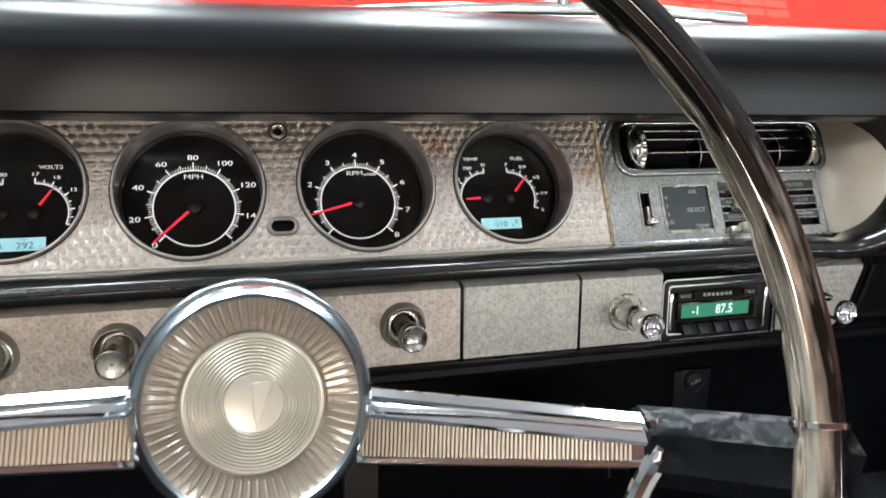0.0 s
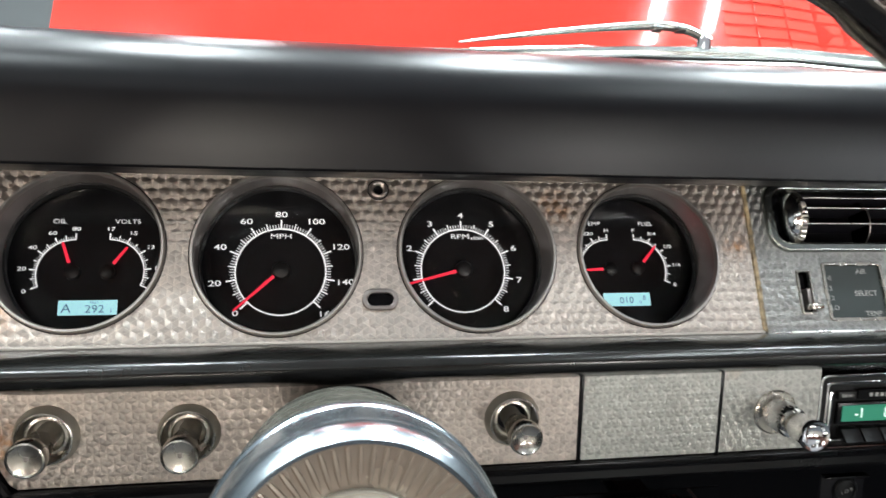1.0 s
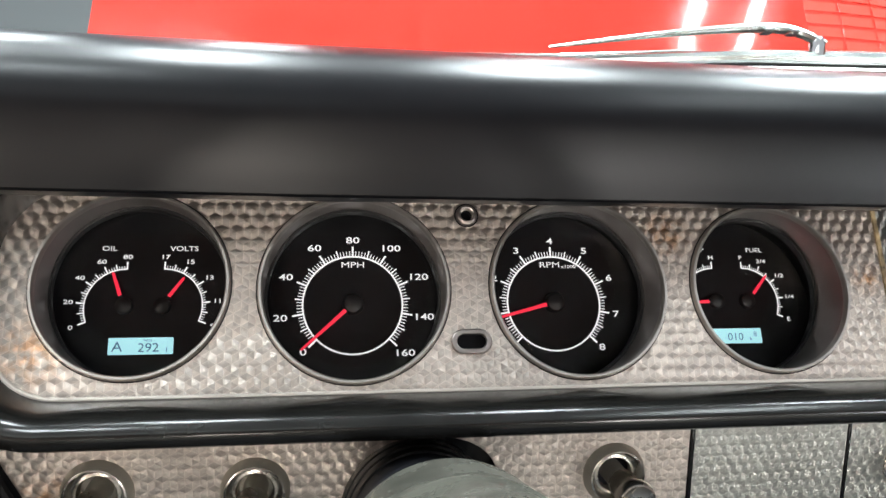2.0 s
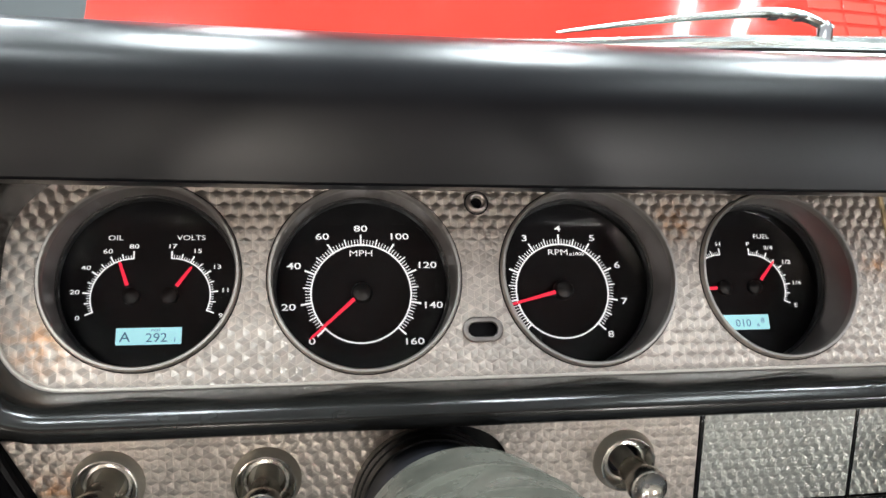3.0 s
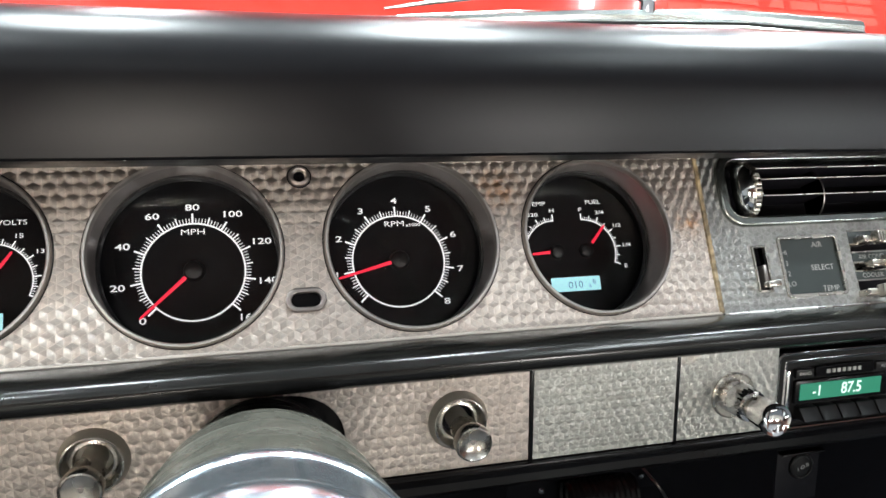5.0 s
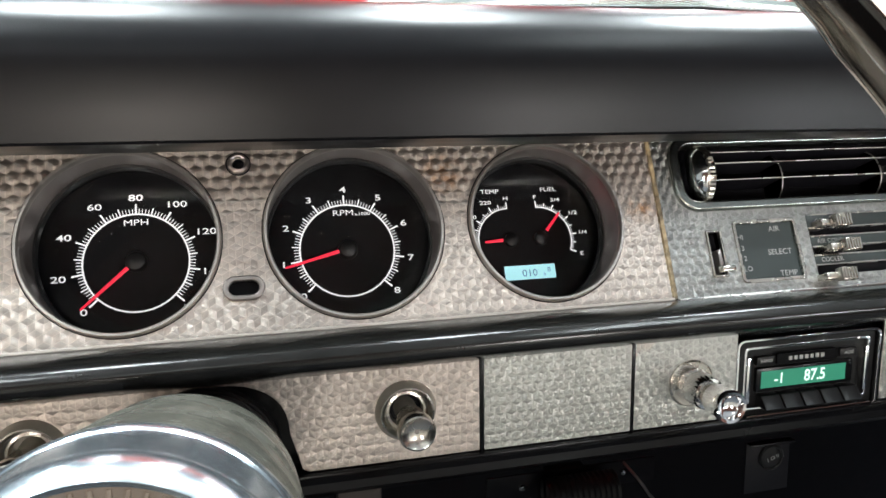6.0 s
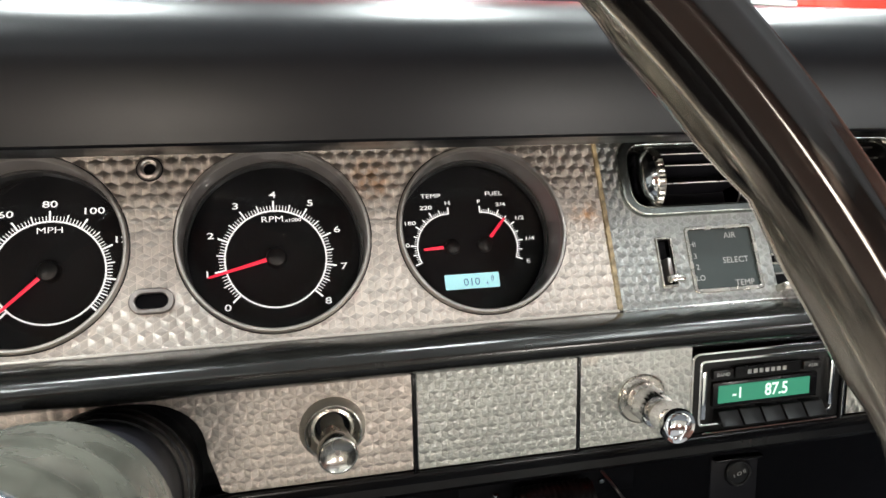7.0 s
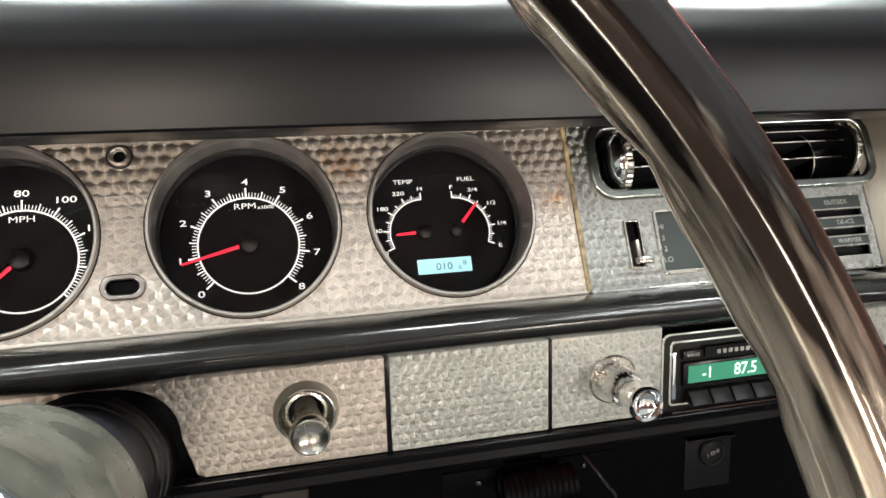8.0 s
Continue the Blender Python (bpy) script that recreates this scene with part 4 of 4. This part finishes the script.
def heater():
    fan = thing("fan_switch", D @ at(0.2890, 0, -0.0288), "small chrome fan lever in a vertical slot", "switch")
    part("slot", sheet([round_box(-0.0050, 0.0050, -0.0145, 0.0145, 0.0006)], 0.002), BLACK_SATIN, fan, m=at(0, 0.006, 0))
    part("slot_trim", sheet([round_box(-0.0050, 0.0050, -0.0149, 0.0149, 0.0008), round_box(-0.0044, 0.0044, -0.0141, 0.0141, 0.0006)], 0.002, 0.0003), WORN_CHROME, fan, m=at(0, -0.0022, 0))
    part("stem", box(-0.0010, 0.0018, -0.004, 0.006, -0.0125, 0.002, 0.0004), TUBE_GREY, fan)
    part("lever", box(-0.0036, 0.0062, -0.0095, -0.0035, -0.0130, -0.0092, 0.0012), WORN_CHROME, fan, "chrome lever tip")
    note = thing("control_legend", D @ at(0.3275, 0, -0.0286), "dark slate heater legend with pale words", "sign")
    part("insert", sheet([round_box(-0.0224, 0.0224, -0.0193, 0.0193, 0.002)], 0.002, 0.0003), SLATE, note, m=at(0, 0.0004, 0))
    part("rim", sheet([round_box(-0.0232, 0.0232, -0.0201, 0.0201, 0.0026), round_box(-0.0218, 0.0218, -0.0187, 0.0187, 0.0018)], 0.0022, 0.0004), WORN_CHROME, note, m=at(0, -0.0018, 0))
    for text, x, z, h in (("AIR", 0.0075, 0.0140, 0.0036), ("SELECT", 0.0085, -0.0015, 0.0036), ("TEMP", 0.0118, -0.0158, 0.0036), ("HI", -0.0188, 0.0095, 0.0032), ("3", -0.0182, 0.0022, 0.0032), ("2", -0.0178, -0.0046, 0.0032), ("LO", -0.0172, -0.0114, 0.0032)):
        say(note, text, x, z, h, PRINT, wide=1.05, y=0.0001, name="word", bold=0.0)
    rows = thing("heater_levers", D @ at(0.4080, 0, -0.0273), "three chrome heater sliders with dark word strips", "heater control")
    part("recess", box(-0.0480, 0.0480, 0.006, 0.008, -0.0205, 0.0205), BLACK_SATIN, rows)
    for top, bottom, words in ((0.0203, 0.0112, (("OFF", -0.038), ("OUTSIDE", 0.029))), (0.0056, -0.0014, (("AIR COND", -0.033), ("DE-ICE", 0.033))), (-0.0072, -0.0136, (("COOLER", -0.035), ("WARMER", 0.033)))):
        strip = part("word_strip", box(-0.0480, 0.0480, -0.0012, 0.004, bottom, top, 0.0004), SLATE, rows)
        for z in (bottom, top):
            part("bright_edge", box(-0.0480, 0.0480, -0.0018, 0.001, z - 0.0005, z + 0.0005), WORN_CHROME, strip)
        for text, x in words:
            say(strip, text, x, (top + bottom) / 2, 0.0030, PRINT, wide=1.0, y=-0.0014, name="word", bold=0.0)
    for x, z, tip in ((-0.0377, 0.0130, 0.008), (-0.0347, -0.0034, 0.006), (-0.0430, -0.0225, 0.006)):
        arm = part("slider_arm", box(x - 0.0065, x + 0.004, -0.0100, 0.006, z - 0.0022, z + 0.0022, 0.0008), WORN_CHROME, rows)
        tab = box(x + 0.001, x + 0.0125, -0.0150, -0.0085, z - 0.0042, z + 0.0042, 0.0009)
        for k in range(5):
            box(x + 0.0022 + k * 0.0021, x + 0.0032 + k * 0.0021, -0.0157, -0.0148, z - 0.0036, z + 0.0036, 0.0, tab)
        part("tab", tab, WORN_CHROME, arm, "ribbed chrome tab")


heater()


# ---- under the dash ----
def under_dash():
    ob = thing("rocker_switch", LOW @ at(0.398, 0.066, -0.1302), "small round black rocker switch on a hanging bracket", "switch")
    part("bracket", box(-0.0225, 0.018, 0.0, 0.002, -0.030, 0.0145, 0.0006), BLACK_SATIN, ob, "black bracket plate")
    part("bracket_edge", box(-0.0225, 0.018, -0.006, 0.0, 0.0125, 0.0145, 0.0006), BLACK_PAINT, ob)
    part("collar", turned([(0.0110, 0.0), (0.0110, 0.0020), (0.0100, 0.0030), (0.0088, 0.0028), (0.0086, 0.0)], 40), BLACK_PLASTIC, ob)
    part("rocker", turned([(0.0086, 0.0), (0.0086, 0.0022), (0.004, 0.0030), (0.0, 0.0030)], 40), BLACK_PLASTIC, ob)
    for text, x in (("I", -0.0045), ("O", 0.0), ("II", 0.0045)):
        part("mark", lettering(text, 0.0030), PRINT, ob, m=pose(0, -0.0033, 0, 0, -20, 0) @ at(x, 0, 0))
    duct = thing("air_hose", pose(0.358, 0.30, 0.500, 0, 0, 90), "black ribbed air hose under the dash", "hose")
    prof = [(0.021 + (0.0016 if k % 2 else 0), -0.046 + 0.0035 * k) for k in range(26)]
    part("hose", turned(prof, 32), BLACK_PLASTIC, duct)
    brace = thing("under_dash_brace", pose(0.36, 0.328, 0.50), "black steel brace under the dash", "bracket")
    part("strap", box(-0.11, 0.11, 0.0, 0.004, -0.016, 0.016, 0.001), BLACK_SATIN, brace)
    part("stay", box(-0.02, 0.02, 0.004, 0.095, -0.010, 0.010, 0.001), BLACK_SATIN, brace)
    for x, z in ((0.294, 0.499), (0.427, 0.5013)):
        screw = thing("screw", pose(x, 0.328, z), "small bright screw head", "screw", group="screws")
        part("head", turned([(0.0, 0.0034), (0.0028, 0.0030), (0.0044, 0.0014), (0.0048, -0.001)], 16), CHROME, screw)
    wire = thing("wire", pose(0, 0, 0), "thin dark wire hanging under the dash", "wire")
    part("strand", tube(rounded([(0.425, 0.326, 0.516), (0.434, 0.30, 0.504), (0.447, 0.30, 0.485), (0.458, 0.30, 0.467), (0.470, 0.31, 0.40)]), 0.0018, 6), TUBE_GREY, wire)
    pedal = thing("brake_pedal", pose(-0.02, 0.10, 0.62, 0), "brown steel brake pedal arm", "pedal")
    part("arm", box(0.075, 0.11, 0.0, 0.012, -0.12, 0.12, 0.003), PEDAL_BROWN, pedal)


under_dash()


# ---- steering column and wheel: a deep-dished wheel, its hub well behind the rim ----
# HUB: where the hub meets the column; heights count from here towards the driver.
HUB = pose(-0.0278, -0.2357, 0.8539, -20.15)
RIM_HEIGHT, RIM_LEAN, RIM_RADIUS = 0.1128, -2.7, 0.1862
STEER = 6.0


def column():
    ob = thing("steering_column", HUB, "dusty grey steering column with a black collar", "steering column")
    shell = [(0.0440, 0.004), (0.0482, 0.0015), (0.0486, -0.002), (0.0484, -0.027), (0.0488, -0.0285), (0.0490, -0.0310), (0.0486, -0.0330), (0.0484, -0.064), (0.0489, -0.0655), (0.0490, -0.0690), (0.0485, -0.0710),
             (0.0484, -0.1080), (0.0480, -0.1130), (0.0465, -0.1153), (0.0430, -0.1160), (0.0380, -0.1160)]
    part("bell", turned(shell, 96), COLUMN_GREY, ob, "dusty grey painted bell")
    part("tube", turned([(0.0382, -0.1150), (0.0380, -0.26)], 64), BLACK_SATIN, ob)
    steps = [(0.0378, -0.196), (0.0392, -0.196), (0.0398, -0.199), (0.0398, -0.206), (0.0408, -0.2065), (0.0412, -0.209), (0.0412, -0.216), (0.0422, -0.2165), (0.0426, -0.219), (0.0428, -0.27)]
    part("collar", turned(steps, 96), RUBBER, ob, "stepped black collar")
    part("shroud", box(-0.0425, 0.0425, 0.196, 0.27, -0.085, -0.014, 0.008), RUBBER, ob, "black lower collar half")


column()


def wheel():
    ob = thing("steering_wheel", HUB @ pose(0, 0, 0, 0, STEER, 0), "deep-dished two-spoke wheel, glossy black rim, chrome hub", "steering wheel")
    R, n = RIM_RADIUS, 200
    place = pose(0, 0, 0, 0, -STEER, 0) @ pose(0.0012, -RIM_HEIGHT, -0.0017, RIM_LEAN) @ pose(0, 0, 0, 0, STEER, 0)
    secs = []
    for k in range(n):
        a = 2 * math.pi * k / n
        ring = []
        for j in range(52):
            b = 2 * math.pi * j / 52
            groove = 0.00014 * (1 - math.cos(13 * b)) if math.sin(b) < 0.3 else 0.0
            r, y = (0.0085 - groove) * math.cos(b), (0.0088 - groove) * math.sin(b)
            if math.cos(b) < -0.25 and math.sin(b) > -0.1:
                r += 0.0016 * max(0.0, math.cos(30 * a)) ** 2
            ring.append(((R + r) * math.cos(a), y, (R + r) * math.sin(a)))
        secs.append(ring)
    rim = loft(secs + [secs[0]], caps=False)
    bmesh.ops.remove_doubles(rim, verts=rim.verts[:], dist=1e-6)
    part("rim", rim, RIM_PLASTIC, ob, "glossy black plastic rim with painted tan reflections and finger grips", m=place, smooth=50)
    # hub: chrome band, ribbed clear ring, medallion
    band = [(0.0440, -0.002), (0.0488, -0.001), (0.0496, 0.0010), (0.0497, 0.0040), (0.0490, 0.0062), (0.0484, 0.0068), (0.0480, 0.0120), (0.0470, 0.0200), (0.0462, 0.0245), (0.0461, 0.0255), (0.0466, 0.0265), (0.0464, 0.0290), (0.0450, 0.0335), (0.0430, 0.0365), (0.0415, 0.0378), (0.0402, 0.0368)]
    hub = part("hub", turned(band, 120), CLOUDY_CHROME, ob, "stepped chrome hub band")
    part("ribbed_ring", turned([(0.0404, 0.0368), (0.0396, 0.0362), (0.0360, 0.0342), (0.0300, 0.0322), (0.0262, 0.0305)], 120), CLEAR_RIB, hub, "smoky clear ring with radial ribs")
    rib = tube([(r, -h, 0) for r, h in ((0.0282, 0.0312), (0.0320, 0.0330), (0.0362, 0.0346), (0.0398, 0.0362))], [0.0004, 0.0009, 0.0010, 0.0007], 6)
    rib_mesh = mesh_from(rib, "rib")
    for k in range(64):
        part("rib", rib_mesh, CLEAR_RIB, hub, m=Matrix.Rotation(2 * math.pi * k / 64, 4, "Y"))
    steps = [(0.0272, 0.0300), (0.0270, 0.0338), (0.0264, 0.0345), (0.0256, 0.0342)]
    for k in range(11):
        r = 0.0244 - k * 0.0013
        steps += [(r + 0.0005, 0.0345 + 0.00012 * k), (r, 0.0340 + 0.00012 * k), (r - 0.0004, 0.0345 + 0.00012 * k)]
    part("medallion", turned(steps + [(0.0100, 0.0358), (0.0, 0.0362)], 120), MEDALLION, hub, "silvered medallion with fine rings")
    part("crest", sheet([[(-0.0008, 0.0075), (0.0062, 0.0085), (0.0018, -0.0090), (0.0002, -0.0036)]], 0.0006, 0.0002), MEDALLION, hub, m=at(0, -0.0368, 0))

    def arm(f):
        """At the share f from hub to spoke tip: distance from the axis, height, middle and half width."""
        return 0.0440 + 0.1130 * f, 0.006 + 0.052 * f, -0.0135, 0.0143 - 0.0056 * f

    for side in (-1, 1):
        secs = []
        for k in range(17):
            x, h, mid, w = arm(k / 16)
            x *= side
            top, bot, y = mid + w, mid - w, -h
            secs.append([(x, y + 0.006, top + 0.003), (x, y - 0.001, top + 0.003), (x, y - 0.0045, top), (x, y - 0.0030, top - 0.0025), (x, y - 0.0045, top - 0.0040), (x, y - 0.0068, top - 0.0075), (x, y - 0.0060, top - 0.0090), (x, y - 0.0040, top - 0.0092),
                         (x, y - 0.0040, bot + 0.0030), (x, y - 0.0062, bot + 0.0025), (x, y - 0.0062, bot + 0.0005), (x, y - 0.003, bot - 0.001), (x, y + 0.006, bot - 0.001), (x, y + 0.010, mid)])
        spoke = part("spoke", loft(secs), CHROME, ob, "chrome spoke with a ribbed tan insert")
        ribs = bmesh.new()
        for k in range(64):
            x, h, mid, w = arm(0.02 + 0.90 * k / 64)
            x *= side
            box(x - 0.00055, x + 0.00055, -h - 0.0056, -h - 0.002, mid - w + 0.0030, mid + w - 0.0092, 0.0, ribs)
        part("ribbed_insert", ribs, TAN_RIB, spoke, "ribbed tan insert")
        hook = tube(rounded([(side * 0.1545, -0.0610, -0.0035), (side * 0.1570, -0.0630, -0.0110), (side * 0.1560, -0.0630, -0.0185), (side * 0.1500, -0.0615, -0.0290), (side * 0.1445, -0.0595, -0.0440)], 4), [0.0040] * 8 + [0.0046] * 9, 10)
        part("spoke_end", hook, CHROME, spoke)
        secs = []
        for k in range(15):
            f = k / 14
            x = side * (0.152 + (RIM_RADIUS + 0.0098 - 0.152) * f)
            y = -0.057 - (RIM_HEIGHT - 0.0530) * f ** 1.1
            top, bot = 0.0005 + 0.0015 * f, -0.030 + 0.002 * f
            mid = (top + bot) / 2
            dent = 0.0012 * math.sin(9 * f)
            secs.append([(x, y + 0.003, top + 0.001), (x, y - 0.003, top - 0.002), (x, y - 0.0072 - dent, top - 0.008), (x, y - 0.0086, mid + 0.006), (x, y - 0.0062 + dent, mid), (x, y - 0.0088, mid - 0.008), (x, y - 0.005, bot + 0.006), (x, y + 0.002, bot), (x, y + 0.014, bot + 0.003), (x, y + 0.015, top - 0.004)])
        part("spoke_root", loft(secs), ROOT_BLACK, ob, "glossy black spoke root")
        part("band", turned([(0.0086, -0.0013), (0.0096, -0.001), (0.0096, 0.001), (0.0086, 0.0013)], 32), CHROME, ob, m=place @ Matrix.Translation((side * R, 0, 0.0035)) @ Matrix.Rotation(radians(90), 4, "X") @ Matrix.Diagonal((1, 1, 1.06, 1)))


wheel()


# ---- at the windscreen's foot ----
def wipers():
    ob = thing("wiper", D @ at(0, 0, 0), "bright steel windscreen wiper at rest", "wiper", group="wipers")
    pivot = Vector((0.257, 0.021, 0.174))
    def near(*steps):
        return [pivot + Vector(p) for p in steps]

    arm = rounded(near((0.004, 0, 0), (-0.0160, 0.001, 0.0100), (-0.0480, 0.0, 0.0105), (-0.1150, -0.002, 0.0010), (-0.1950, -0.004, -0.0135)), 5)
    wide = [0.0036] * 5 + [0.0038] * 5 + [0.0036, 0.0034, 0.0031, 0.0028, 0.0026] + [0.0024, 0.0021, 0.0018, 0.0015, 0.0012, 0.0008]
    part("arm", tube(arm, wide, 8), STEEL, ob, "tapered bright arm")
    line = near((-0.1850, 0.004, -0.0150), (-0.10, 0.006, -0.0070), (0.0, 0.007, -0.0060), (0.08, 0.007, -0.0100), (0.163, 0.007, -0.0180))
    part("blade", tube(line, 0.0018, 8), STEEL, ob, "bright blade holder")
    part("rubber", tube([p + Vector((0, 0.001, -0.0042)) for p in line], 0.0013, 8), RUBBER, ob, "black wiper rubber")
    for k in (0, 1):
        x = -0.020 - 0.019 * k
        part("spring_clip", box(x - 0.004, x + 0.004, -0.0058, 0.002, 0.006, 0.0085, 0.0006), STEEL, ob, m=Matrix.Translation(pivot))
    part("pivot_cap", turned([(0.0, 0.012), (0.004, 0.011), (0.006, 0.006), (0.0065, -0.004)], 20), CHROME, ob, m=Matrix.Translation(pivot + Vector((0, 0.004, -0.004))) @ Matrix.Rotation(radians(-70), 4, "X"))
    trim = thing("windscreen_trim", D @ at(0, 0, 0), "bright windscreen foot trim", "trim", kind="structure")
    edge = [(-0.40, 0.05, 0.150), (-0.1, 0.03, 0.1545), (0.1, 0.026, 0.1575), (0.2, 0.025, 0.1635), (0.33, 0.027, 0.1675), (0.447, 0.032, 0.1650)]
    part("strip", tube(edge, [0.003, 0.0035, 0.0042, 0.0055, 0.0070, 0.0070], 10), STEEL, trim)
    part("gasket", tube([(x, y - 0.003, z - 0.0065) for x, y, z in edge], 0.0032, 8), RUBBER, trim, "black rubber gasket")
    part("lower_strip", tube([(x, y - 0.006, z - 0.0125) for x, y, z in edge], 0.0030, 8), STEEL, trim)


wipers()
